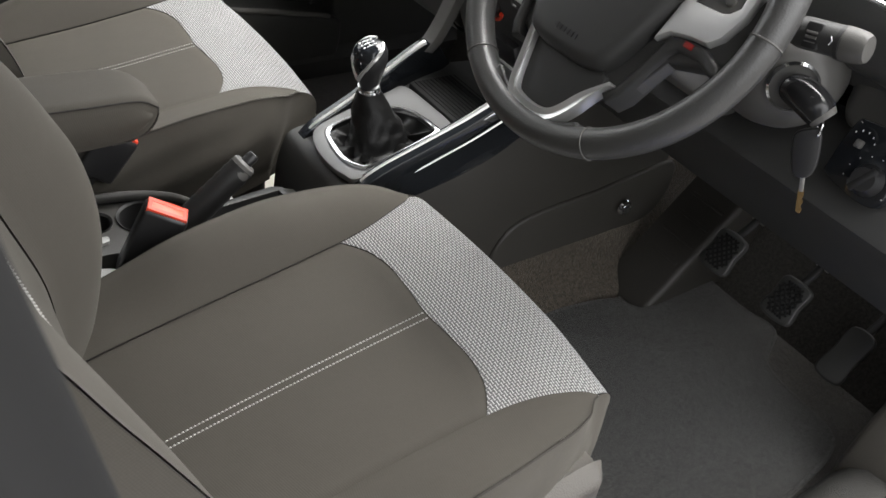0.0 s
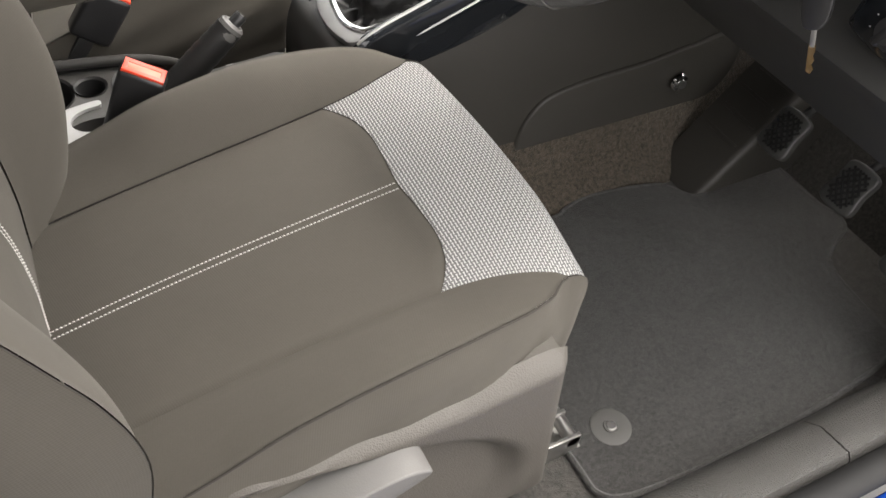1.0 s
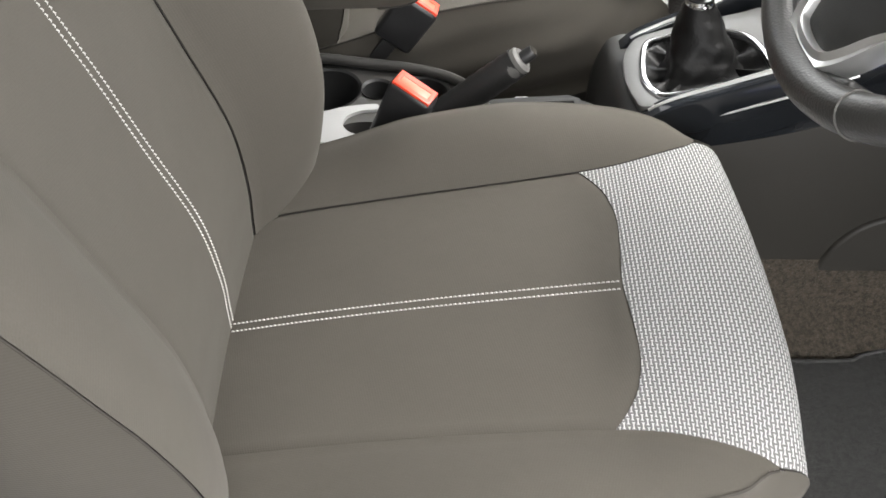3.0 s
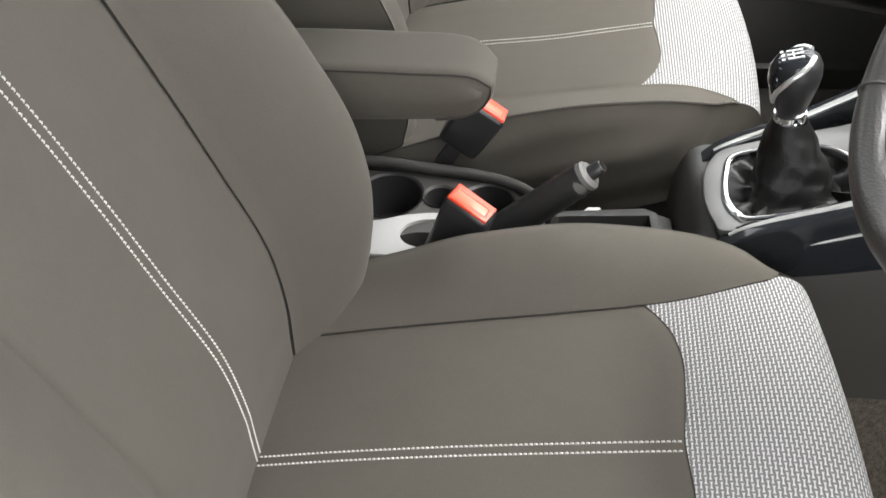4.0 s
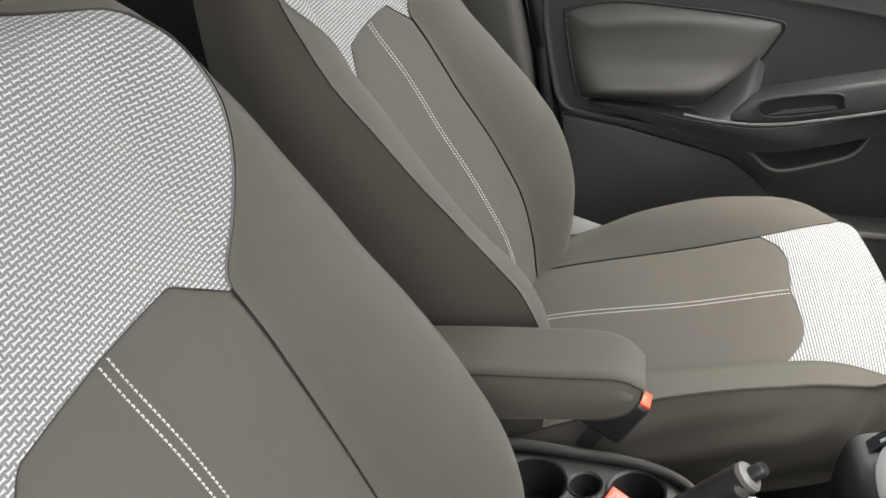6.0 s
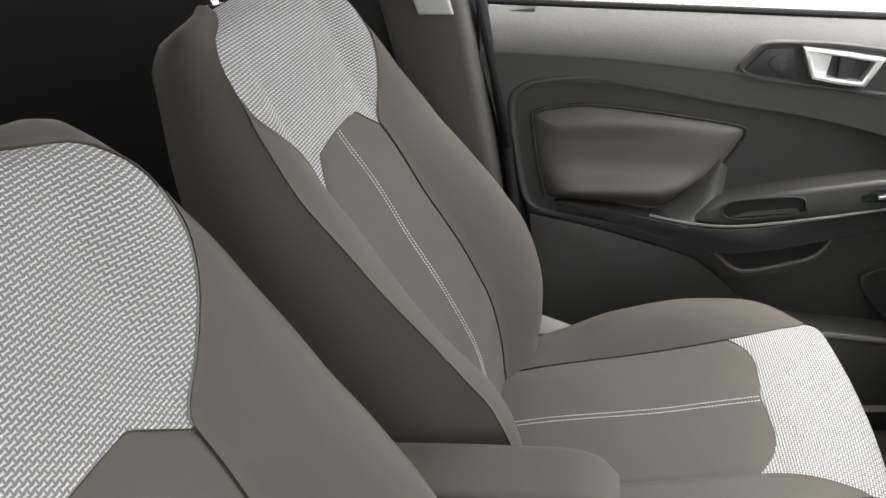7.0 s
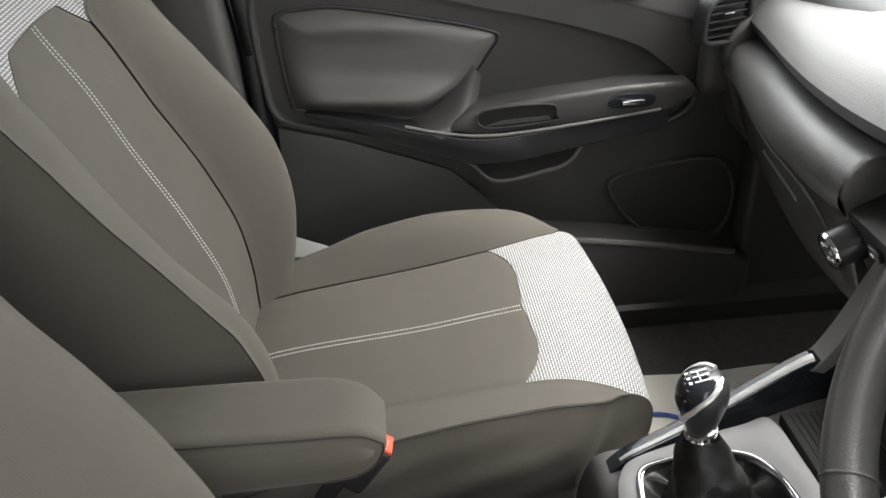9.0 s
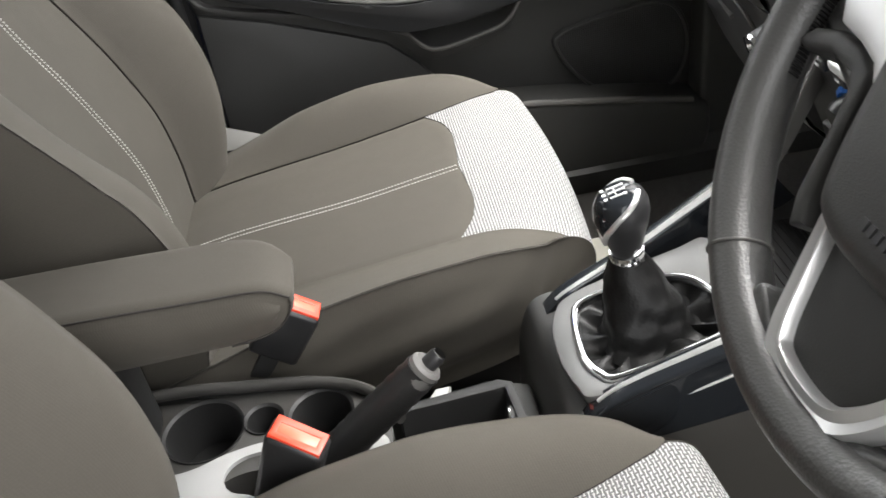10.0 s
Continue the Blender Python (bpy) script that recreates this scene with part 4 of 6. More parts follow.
        if sg > 0:
            top = spline([(0.428, 0.455), (0.455, 0.480), (0.52, 0.508), (0.58, 0.538), (0.622, 0.560), (0.645, 0.569), (0.664, 0.562)], 40)
        low = spline([(0.69, 0.530), (0.64, 0.500), (0.55, 0.458), (0.47, 0.428), (0.425, 0.416)], 30)
        sec = [(p.x, p.y) for p in top] + [(p.x, p.y) for p in low]
        bm = prism(sec if sg < 0 else sec[::-1], "y", -sg * 0.010, sg * 0.010, 0.006, 3)

        def bend(x):
            return lerp(ya, yb, smooth((x - 0.43) / 0.22))

        for v in bm.verts:
            v.co.y += bend(v.co.x)
        rail = part("glossy_rail", bm, GLOSS, gear, "glossy black side rail with chrome lines")
        part("chrome_line", tube([(p.x, bend(p.x) - sg * 0.004, p.y + 0.0002) for p in top[5:33]], lambda u: 0.0018 + 0.0030 * u, 8), SATIN_CHROME, rail)
        part("chrome_line", tube([(p.x + 0.012, bend(p.x) + sg * 0.0098, p.y - 0.024) for p in top[4:27]], 0.0017, 6), SATIN_CHROME, rail)
        if sg < 0:
            tip = [(0.600, 0.562), (0.640, 0.586), (0.668, 0.590), (0.655, 0.572), (0.615, 0.556)]
            bm = prism(tip, "y", -0.006, -0.0112, 0.001)
            for v in bm.verts:
                v.co.y += bend(v.co.x)
            part("rail_tip", bm, CHROME, rail)
    part("ribbed_bin", box(0.604, 0.76, 0.250, 0.384, 0.508, 0.522, 0.003), RUBBER, gear)
    for i in range(20):
        part("rib", box(0.612 + i * 0.007, 0.615 + i * 0.007, 0.254, 0.380, 0.521, 0.5232, 0), RUBBER, gear)
    # two-tone flank towards the driver
    flank = [(0.41, 0.425), (0.47, 0.432), (0.55, 0.458), (0.66, 0.495), (0.80, 0.54), (0.95, 0.50), (1.08, 0.40), (1.08, 0.255), (0.90, 0.212), (0.72, 0.194), (0.50, 0.19), (0.40, 0.20), (0.40, 0.37)]
    part("upper_flank", prism(flank, "y", 0.255, 0.226, 0.004, 2), FLANK, gear, "brown-grey plastic flank panel")
    lowf = spline([(0.690, 0.204), (0.694, 0.26), (0.708, 0.302), (0.740, 0.332), (0.807, 0.345), (0.909, 0.350), (1.00, 0.362), (1.09, 0.366), (1.11, 0.31), (1.08, 0.252), (1.00, 0.233), (0.90, 0.216), (0.79, 0.203), (0.72, 0.199)], 84, True)
    part("lower_flank", prism([(p.x, p.y) for p in lowf], "y", 0.255, 0.220, 0.006, 5), FLANK, gear, "black plastic flank panel with a bolt")
    bolt = part("bolt", lathe([(0.0, 0.010), (0.008, 0.010), (0.0085, 0.006), (0.014, 0.004), (0.016, 0.0), (0.0, 0.0)], pose(0.985, 0.213, 0.300, 90, 0, 0), 20), CHROME, gear, "bare steel bolt")
    attach(gear)

    # gear stick
    stick = thing("gear_stick", (0.50, 0.33, 0.48), "black gear stick with a chrome-edged knob and leather boot", "gear stick")
    foot, head = Vector((0.512, 0.312, 0.484)), Vector((0.499, 0.331, 0.556))

    def boot(u, v):
        a = 2 * math.pi * v
        r = table([(0.0, 0.046), (0.06, 0.0400), (0.30, 0.0355), (0.55, 0.0300), (0.75, 0.0245), (0.90, 0.0195), (1.0, 0.0165)], u)
        sq = 1 + 0.09 * math.cos(4 * a + math.pi) * (1 - u) * smooth((1 - u) / 0.3)
        fold = sq * (1 + 0.05 * math.sin(a * 3 + u * 9) * (1 - u) * u * 4 + 0.03 * math.sin(a * 8 - u * 17) * (1 - u) * smooth(u / 0.25))
        c = foot.lerp(head, u)
        return Vector((c.x + r * math.cos(a) * fold, c.y + 0.92 * r * math.sin(a) * fold, c.z + 0.28 * r * math.cos(a) * (1 - u) + 0.0020 * math.sin(u * 22 + a * 2) * (1 - u))), (u, v)

    part("boot", grid(boot, 40, 96), BOOT_SKIN, stick)
    part("boot_seam", tube([boot(i / 30, 0.40)[0] for i in range(2, 30)], 0.0011, 6), BOOT_SKIN, stick)
    m = Matrix.Translation((0.499, 0.331, 0.552)) @ Matrix.Rotation(radians(-6), 4, "Y") @ Matrix.Rotation(radians(2), 4, "X") @ Matrix.Scale(0.79, 4)
    part("collar", lathe([(0.0, 0.0), (0.0175, 0.0), (0.0195, 0.003), (0.0195, 0.008), (0.0180, 0.0095), (0.0195, 0.011), (0.0190, 0.016), (0.0, 0.016)], m, 32), CHROME, stick)
    knob = lathe([(0.0, 0.014), (0.0165, 0.014), (0.0185, 0.022), (0.0225, 0.038), (0.0275, 0.055), (0.0300, 0.068), (0.0295, 0.080), (0.0255, 0.090), (0.0165, 0.0965), (0.0, 0.0985)], Matrix(), 44)
    for v in knob.verts:
        v.co.z += 0.10 * v.co.x * smooth((v.co.z - 0.05) / 0.03)
        v.co.y *= 0.94
    kn = part("knob", moved(knob, m), SATIN, stick)
    # a glossy shield over the top and the rear of the knob, edged in chrome

    def knob_r(h):
        return table([(0.014, 0.0165), (0.038, 0.0225), (0.055, 0.0275), (0.068, 0.0300), (0.080, 0.0295), (0.090, 0.0255), (0.0965, 0.0165), (0.0985, 0.0)], h)

    def skin_at(a, h, lift):
        r = knob_r(h) + lift
        q = Vector((r * math.cos(a), r * math.sin(a) * 0.94, h + (lift if h > 0.09 else 0)))
        q.z += 0.10 * q.x * smooth((h - 0.05) / 0.03)
        return m @ q

    def half(h):
        return radians(table([(0.034, 4), (0.048, 26), (0.066, 48), (0.082, 72), (0.092, 110), (0.0975, 178)], h))

    def shield(u, v):
        h = lerp(0.034, 0.0984, u)
        return skin_at(math.pi + lerp(-1, 1, v) * half(h), h, 0.0007), (u, v)

    part("knob_shield", grid(shield, 30, 30), GLOSS, kn, "glossy black knob shield")
    for sg in (-1, 1):
        part("chrome_edge", tube([skin_at(math.pi + sg * half(lerp(0.034, 0.0955, i / 24)), lerp(0.034, 0.0955, i / 24), 0.0008) for i in range(25)], 0.0026, 8), SATIN_CHROME, kn)
    pm = m @ Matrix.Translation((-0.005, 0, 0.0986)) @ Matrix.Rotation(radians(-7), 4, "Y")
    for x0, x1, y0, y1 in ((-0.007, 0.007, -0.0086, -0.0074), (-0.007, 0.007, -0.0006, 0.0006), (-0.007, 0.007, 0.0074, 0.0086), (-0.0006, 0.0006, -0.0086, 0.0086)):
        part("shift_line", moved(box(x0, x1, y0, y1, -0.001, 0.0005, 0), pm), WHITE, kn)
    for x, y in ((0.0095, 0.008), (-0.0120, 0.008), (0.0095, 0.0), (-0.0120, 0.0), (0.0095, -0.008), (-0.0120, -0.008)):
        part("shift_mark", moved(box(x - 0.0018, x + 0.0018, y - 0.0012, y + 0.0012, -0.001, 0.0005, 0), pm), WHITE, kn)
    attach(stick)

    # handbrake
    hb = thing("handbrake", (0.15, 0.315, 0.40), "black handbrake lever with a grey collar and push button", "handbrake")
    a, b = Vector((0.150, 0.303, 0.362)), Vector((0.309, 0.306, 0.500))
    d = (b - a).normalized()
    grip = tube([a.lerp(b, i / 30) for i in range(30)], lambda u: 0.0138 + 0.0030 * math.sin(0.5 + u * 2.0) + 0.0005 * math.sin(u * 90), 24, flat=1.12)
    part("grip", grip, leather("handbrake_grip", (0.016, 0.016, 0.016), 0.42, 300.0), hb)
    part("collar", tube([b - d * 0.018, b - d * 0.010, b - d * 0.002, b + d * 0.001], lambda u: 0.0160 if u < 0.8 else 0.0130, 24), LEVER, hb)
    part("button", tube([b - d * 0.002, b + d * 0.012, b + d * 0.0155], lambda u: 0.0080 if u < 0.8 else 0.0066, 20), SATIN, hb)
    part("button_face", tube([b + d * 0.0152, b + d * 0.0165], 0.0062, 20), CHROME, hb)
    attach(hb)
    for place, zt, yaw, deep in (((0.191, 0.261, 0.493), 22, -26, 0.105), ((0.194, 0.430, 0.498), 34, -8, 0.072)):
        bk = thing("seat_belt_buckle", place, "black seat belt buckle with a red release button", "buckle", "belt buckles")
        m = pose(*place, 0, zt, yaw)
        part("body", moved(box(-0.0265, 0.0265, -0.0145, 0.0145, -deep, -0.001, 0.006, 3), m), SATIN, bk)
        btn = part("button", moved(ring_prism([(-0.0235, -0.0115), (0.0235, -0.0115), (0.0235, 0.0115), (-0.0235, 0.0115)], [(-0.018, -0.0055), (0.018, -0.0055), (0.018, 0.0045), (-0.018, 0.0045)], "z", -0.004, 0.0015, 0.001), m), RED, bk)
        # paler red paints the reflection on the middle of the button
        part("button_dish", moved(box(-0.0183, 0.0183, -0.006, 0.005, -0.005, 0.0009, 0.0008), m), RED_PALE, btn)
        part("stalk", moved(box(-0.010, 0.010, -0.004, 0.004, -deep - 0.075, -deep + 0.005, 0.002), m), BLACK, bk)
        attach(bk)


console()


# ---------------------------------------------------------------- steering wheel
def wheel():
    c = (0.567, 0.020, 0.842)
    w = thing("steering_wheel", c, "black leather steering wheel with silver trimmed spokes", "steering wheel")
    # local: x to the car's right as the driver sees it, y up in the wheel's plane, z towards the driver
    t = radians(32)
    ex, ey = Vector((0, -1, 0)), Vector((math.sin(t), 0, math.cos(t)))
    ez = ex.cross(ey)
    m = Matrix.Translation(c) @ Matrix((ex, ey, ez)).transposed().to_4x4()
    R = 0.170

    def rim(u, v):
        a, b = 2 * math.pi * u, 2 * math.pi * v
        thick = 0.0165 + 0.0022 * math.exp(-((math.degrees(a) % 360 - 150) / 16) ** 2) + 0.0022 * math.exp(-((math.degrees(a) % 360 - 30) / 16) ** 2)
        rr = R + thick * math.cos(b) * 0.92
        return m @ Vector((rr * math.cos(a), rr * math.sin(a), thick * math.sin(b) * 1.12)), (u * 1.07, v * 0.1)

    rim_ob = part("rim", grid(rim, 140, 22), WHEEL_SKIN, w, "black leather wheel rim with sewn seams")
    for deg in (180 + 56, 300, 176, 4):
        a = radians(deg)
        p = [m @ Vector(((R + 0.0170 * math.cos(b) * 0.92) * math.cos(a), (R + 0.0170 * math.cos(b) * 0.92) * math.sin(a), 0.0170 * math.sin(b) * 1.12)) for b in [2 * math.pi * k / 24 for k in range(24)]]
        part("seam", tube(p, 0.0009, 6, True), PLASTIC_MID, rim_ob)
    # inner lacing
    for side in ((150, 200), (340, 385)):
        lace = bmesh.new()
        n = 60
        for i in range(n):
            a = radians(lerp(side[0], side[1], i / n))
            r0 = R - 0.0162
            p = m @ Vector((r0 * math.cos(a), r0 * math.sin(a), 0.004))
            q = m @ Vector((r0 * math.cos(a + 0.010), r0 * math.sin(a + 0.010), -0.003))
            lace = join(lace, tube([p, p.lerp(q, 0.5) + (m.to_3x3() @ Vector((-math.cos(a), -math.sin(a), 0))) * 0.0010, q], 0.0009, 5))
        part("lacing", lace, RUBBER, rim_ob)
    fr = [(-0.158, 0.040), (-0.156, -0.020), (-0.140, -0.030), (-0.098, -0.045), (-0.084, -0.085), (-0.045, -0.105), (0.045, -0.105), (0.084, -0.085), (0.098, -0.045), (0.140, -0.030), (0.156, -0.020), (0.158, 0.040), (0.08, 0.062), (-0.08, 0.062)]
    fram = part("hub_frame", moved(prism(fr, "z", -0.024, -0.002, 0.006, 3), m), WHEEL_SKIN, w)
    pad = outline([(-0.070, 0.062), (0.0, 0.070), (0.070, 0.062), (0.082, 0.030), (0.076, -0.010), (0.060, -0.070), (0.042, -0.090), (0.0, -0.094), (-0.042, -0.090), (-0.060, -0.070), (-0.076, -0.010), (-0.082, 0.030)], 72)
    hub = part("airbag_cover", moved(prism(pad, "z", -0.02, 0.024, 0.014, 4), m), PLASTIC, w)
    part("badge", moved(prism(circle(0, 0.010, 0.030, 36, 0.014), "z", 0.022, 0.027, 0.002), m), CHROME, hub)
    for k in range(6):
        part("moulded_letter", moved(box(-0.016 + k * 0.0055, -0.0122 + k * 0.0055, -0.076, -0.0705, 0.0232, 0.0250, 0), m), SATIN, hub)
    for sg in (-1, 1):
        so = [(sg * a, b) for a, b in ((0.0765, -0.034), (0.089, -0.022), (0.108, -0.017), (0.127, -0.015), (0.136, -0.004), (0.143, 0.020), (0.142, 0.045), (0.112, 0.052), (0.086, 0.050), (0.079, 0.004))]
        si = [(sg * a, b) for a, b in ((0.0885, 0.012), (0.094, 0.013), (0.108, 0.014), (0.120, 0.015), (0.127, 0.018), (0.133, 0.026), (0.131, 0.037), (0.112, 0.042), (0.094, 0.040), (0.088, 0.008))]
        cx, cy = sg * 0.110, 0.017
        sp = part("spoke", moved(ring_prism(so[::sg], si[::sg], "z", -0.012, 0.010, 0.004), m), SILVER, w, "silver side spoke with switches")
        part("switch_pad", moved(prism(si[::sg], "z", -0.012, 0.007, 0.003, 3), m), PLASTIC_MID, sp)
        for a, b in ((0.0, 0.017), (-0.011, 0.010), (0.011, 0.010)):
            part("switch", moved(prism(circle(cx + a, cy + b, 0.0050, 14), "z", 0.005, 0.0105, 0.0015), m), PLASTIC_MID, sp)
        arm = [(sg * a, b) for a, b in ((0.064, -0.102), (0.072, -0.092), (0.081, -0.060), (0.0885, -0.0235), (0.107, -0.0185), (0.128, -0.0175), (0.147, -0.024), (0.155, -0.034), (0.146, -0.037), (0.125, -0.030), (0.104, -0.032), (0.097, -0.041), (0.0905, -0.062), (0.082, -0.094), (0.073, -0.108))]
        part("spoke_arm", moved(prism(arm[::sg], "z", -0.028, 0.006, 0.004, 3), m), PLASTIC, w, "black lower spoke arm")
    # dim red tile painted in for a hazard light's reflection on the wheel
    part("hazard_glint", moved(box(0.107, 0.117, -0.0265, -0.0205, 0.005, 0.0078, 0.001), m), DIM_RED, w)
    # bottom spoke: grey infill held in a silver U, a leather foot on the rim
    web = outline([(-0.052, -0.086), (0.056, -0.086), (0.034, -0.135), (0.020, -0.150), (-0.018, -0.150), (-0.030, -0.135)], 40)
    sp = part("bottom_spoke", moved(prism(web, "z", -0.020, 0.005, 0.004, 2), m), PLASTIC, w)
    line = spline([(-0.050, -0.082, 0), (-0.038, -0.120, 0), (-0.030, -0.142, 0), (-0.020, -0.153, 0), (0.004, -0.156, 0), (0.026, -0.152, 0), (0.040, -0.138, 0), (0.054, -0.112, 0), (0.070, -0.090, 0)], 60)
    sec = []
    for i, q in enumerate(line):
        tg = (line[min(i + 1, 60)] - line[max(i - 1, 0)]).normalized()
        nn = Vector((-tg.y, tg.x, 0))
        wd = (0.0058 + 0.002 * math.sin(math.pi * i / 60)) * (0.30 + 0.70 * smooth((60 - i) / 12))
        sec.append([m @ (q + nn * a * wd + Vector((0, 0, 0.006 + h))) for a, h in ((-1, -0.012), (-1, 0.002), (-0.7, 0.005), (0, 0.003), (0.7, 0.006), (1, 0.002), (1, -0.012))])
    part("spoke_trim", loft(sec), SATIN_CHROME, sp, "silver U-shaped spoke trim")
    toe = outline([(-0.060, -0.138), (-0.034, -0.150), (0.0, -0.158), (0.038, -0.150), (0.064, -0.138), (0.060, -0.160), (0.0, -0.172), (-0.056, -0.160)], 40)
    part("spoke_foot", moved(prism(toe, "z", -0.014, 0.008, 0.006, 3), m), WHEEL_SKIN, sp)
    attach(w)

    col = thing("steering_column", (0.68, 0.02, 0.74), "black steering column shroud with ignition lock", "steering column")
    s1 = [Vector((0.60, 0.02 + y, 0.80 + z)) for y, z in ((-0.055, -0.035), (0.055, -0.035), (0.065, 0.01), (0.05, 0.05), (-0.05, 0.05), (-0.065, 0.01))]
    s2 = [Vector((0.80, 0.02 + y * 1.25, 0.70 + z * 1.25)) for y, z in ((-0.06, -0.045), (0.06, -0.045), (0.07, 0.01), (0.05, 0.06), (-0.05, 0.06), (-0.07, 0.01))]
    sh = loft([s1, s2])
    bmesh.ops.bevel(sh, geom=sh.edges[:], offset=0.010, segments=3, profile=0.5, affect="EDGES")
    part("shroud", sh, SHROUD, col)
    lock_m = Matrix.Translation((0.683, -0.131, 0.784)) @ Vector((-0.72, -0.62, 0.12)).to_track_quat("Z", "Y").to_matrix().to_4x4()
    part("lock_boss", lathe([(0.074, -0.10), (0.068, -0.06), (0.058, -0.030), (0.045, -0.010), (0.034, 0.001), (0.028, 0.004), (0.0, 0.004)], lock_m, 40), SHROUD, col, "grey rounded shroud round the ignition lock")
    lock = part("lock_ring", lathe([(0.024, 0.004), (0.0255, 0.009), (0.0230, 0.0115), (0.0215, 0.009)], lock_m, 40), CHROME, col)
    part("lock_face", lathe([(0.0218, 0.0085), (0.010, 0.010), (0.0, 0.010)], lock_m, 32), PLASTIC_MID, lock)
    base, out, rgt, dwn = lock_m.translation, lock_m.to_3x3() @ Vector((0, 0, 1)), Vector((0.47, -0.88, 0.0)), Vector((-0.30, -0.15, -0.93))
    spine = spline([base + out * 0.010, base + out * 0.020 + rgt * 0.008, base + out * 0.030 + rgt * 0.020 + dwn * 0.004, base + out * 0.034 + rgt * 0.031 + dwn * 0.011], 16)
    head = part("key_head", tube(spine, lambda u: 0.0200 - 0.004 * u ** 3 - 0.003 * (1 - u) ** 4, 20, flat=0.85), GLOSS_HEAD, lock, "glossy black key head")
    part("key_end", tube([spine[-1] - rgt * 0.003 - dwn * 0.002, spine[-1] + rgt * 0.002 + dwn * 0.0015], lambda u: 0.0150 - 0.002 * u, 20), PLASTIC_MID, head)
    part("key_button", moved(box(-0.006, 0.006, -0.009, 0.009, -0.001, 0.001, 0.0009), Matrix.Translation(spine[9] + out * 0.0150) @ lock_m.to_3x3().to_4x4()), BLACK, head)
    # wiper stalk: barrel with a finger roller, a collar and a blunt grey tip
    axis = [(0.68, -0.075, 0.822), (0.665, -0.116, 0.838), (0.662, -0.146, 0.846), (0.664, -0.172, 0.851)]
    st = part("wiper_stalk", tube(spline(axis, 20), lambda u: 0.0095 + 0.0055 * smooth((u - 0.25) / 0.25), 20), PLASTIC, col)
    along = Vector((0.05, -0.97, 0.20)).normalized()
    face = Vector((-0.98, 0.07, 0.18)) - along * along.dot(Vector((-0.98, 0.07, 0.18)))
    face.normalize()
    rise = along.cross(face)
    c0 = Vector((0.662, -0.146, 0.846))
    part("roller_slot", moved(box(-0.0085, 0.0085, -0.0125, 0.0125, -0.004, 0.0148, 0.003, 2), Matrix.Translation(c0) @ Matrix((along, rise, face)).transposed().to_4x4()), BLACK, st)
    for k in range(6):
        a = radians(-44 + k * 17)
        p = c0 + face * (math.cos(a) * 0.0150) + rise * (math.sin(a) * 0.0150)
        part("roller_ridge", tube([p - along * 0.0055, p + along * 0.0055], 0.0014, 6), LEVER, st)
    c1 = Vector((0.6635, -0.168, 0.850))
    part("stalk_collar", tube([c1, c1 + along * 0.004], 0.0160, 20), BLACK, st)
    part("stalk_tip", tube([c1 + along * 0.003, c1 + along * 0.012, c1 + along * 0.022, c1 + along * 0.026], lambda u: 0.0146 - 0.0035 * u * u, 20, flat=1.1), PLASTIC_MID, st, "grey blunt stalk tip")
    mk = c1 - along * 0.004 + face * 0.0154
    part("wiper_mark", tube([mk - rise * 0.004, mk + along * 0.002, mk + rise * 0.004], 0.0006, 5), WHITE, st)
    attach(col)

    # spare key on the ring below the lock
    key = thing("key", (0.683, -0.175, 0.757), "grey spare key with brass blade hanging from the ignition key", "key")
    ringm = pose(0.674, -0.181, 0.764, 90, 0, 40)
    part("ring", tube([ringm @ Vector((0.009 * math.cos(a), 0.009 * math.sin(a), 0)) for a in [2 * math.pi * k / 24 for k in range(24)]], 0.0011, 6, True), CHROME, key)
    fob = outline([(-0.011, 0.0), (0.008, 0.006), (0.013, -0.002), (0.012, -0.030), (0.006, -0.043), (-0.005, -0.045), (-0.011, -0.038), (-0.013, -0.015)], 36)
    km = Matrix.Translation((0.668, -0.176, 0.757)) @ Matrix.Rotation(radians(-20), 4, "X") @ Matrix.Rotation(radians(-60), 4, "Z") @ Matrix.Rotation(radians(90), 4, "X")
    part("fob", moved(prism(fob, "z", -0.0045, 0.0045, 0.0025, 2, True), km), SATIN, key)
    part("shank", moved(box(-0.0022, 0.0022, -0.060, -0.044, -0.0012, 0.0012, 0.0004), km), STEEL, key)
    blade = [(-0.0028, -0.058), (0.0030, -0.058), (0.0030, -0.064), (0.0018, -0.067), (0.0032, -0.071), (0.0012, -0.075), (0.0030, -0.079), (0.0010, -0.083), (-0.0028, -0.081)]
    part("blade", moved(prism(blade, "z", -0.001, 0.001, 0), km), BRASS, key)
    attach(key)


wheel()


# ---------------------------------------------------------------- rear bench
def bench():
    b = thing("rear_bench", (-0.9, MID, FLOOR), "black cloth rear bench in the dark back of the car", "bench seat")
    part("cushion", box(-1.15, -0.68, -0.33, 1.0, 0.20, 0.45, 0.05, 4), BLACK, b)
    part("backrest", moved(box(-0.07, 0.07, -0.33, 1.0, 0.0, 0.62, 0.05, 4), pose(-1.18, 0, 0.42, 0, -18, 0)), BLACK, b)
    attach(b)


bench()


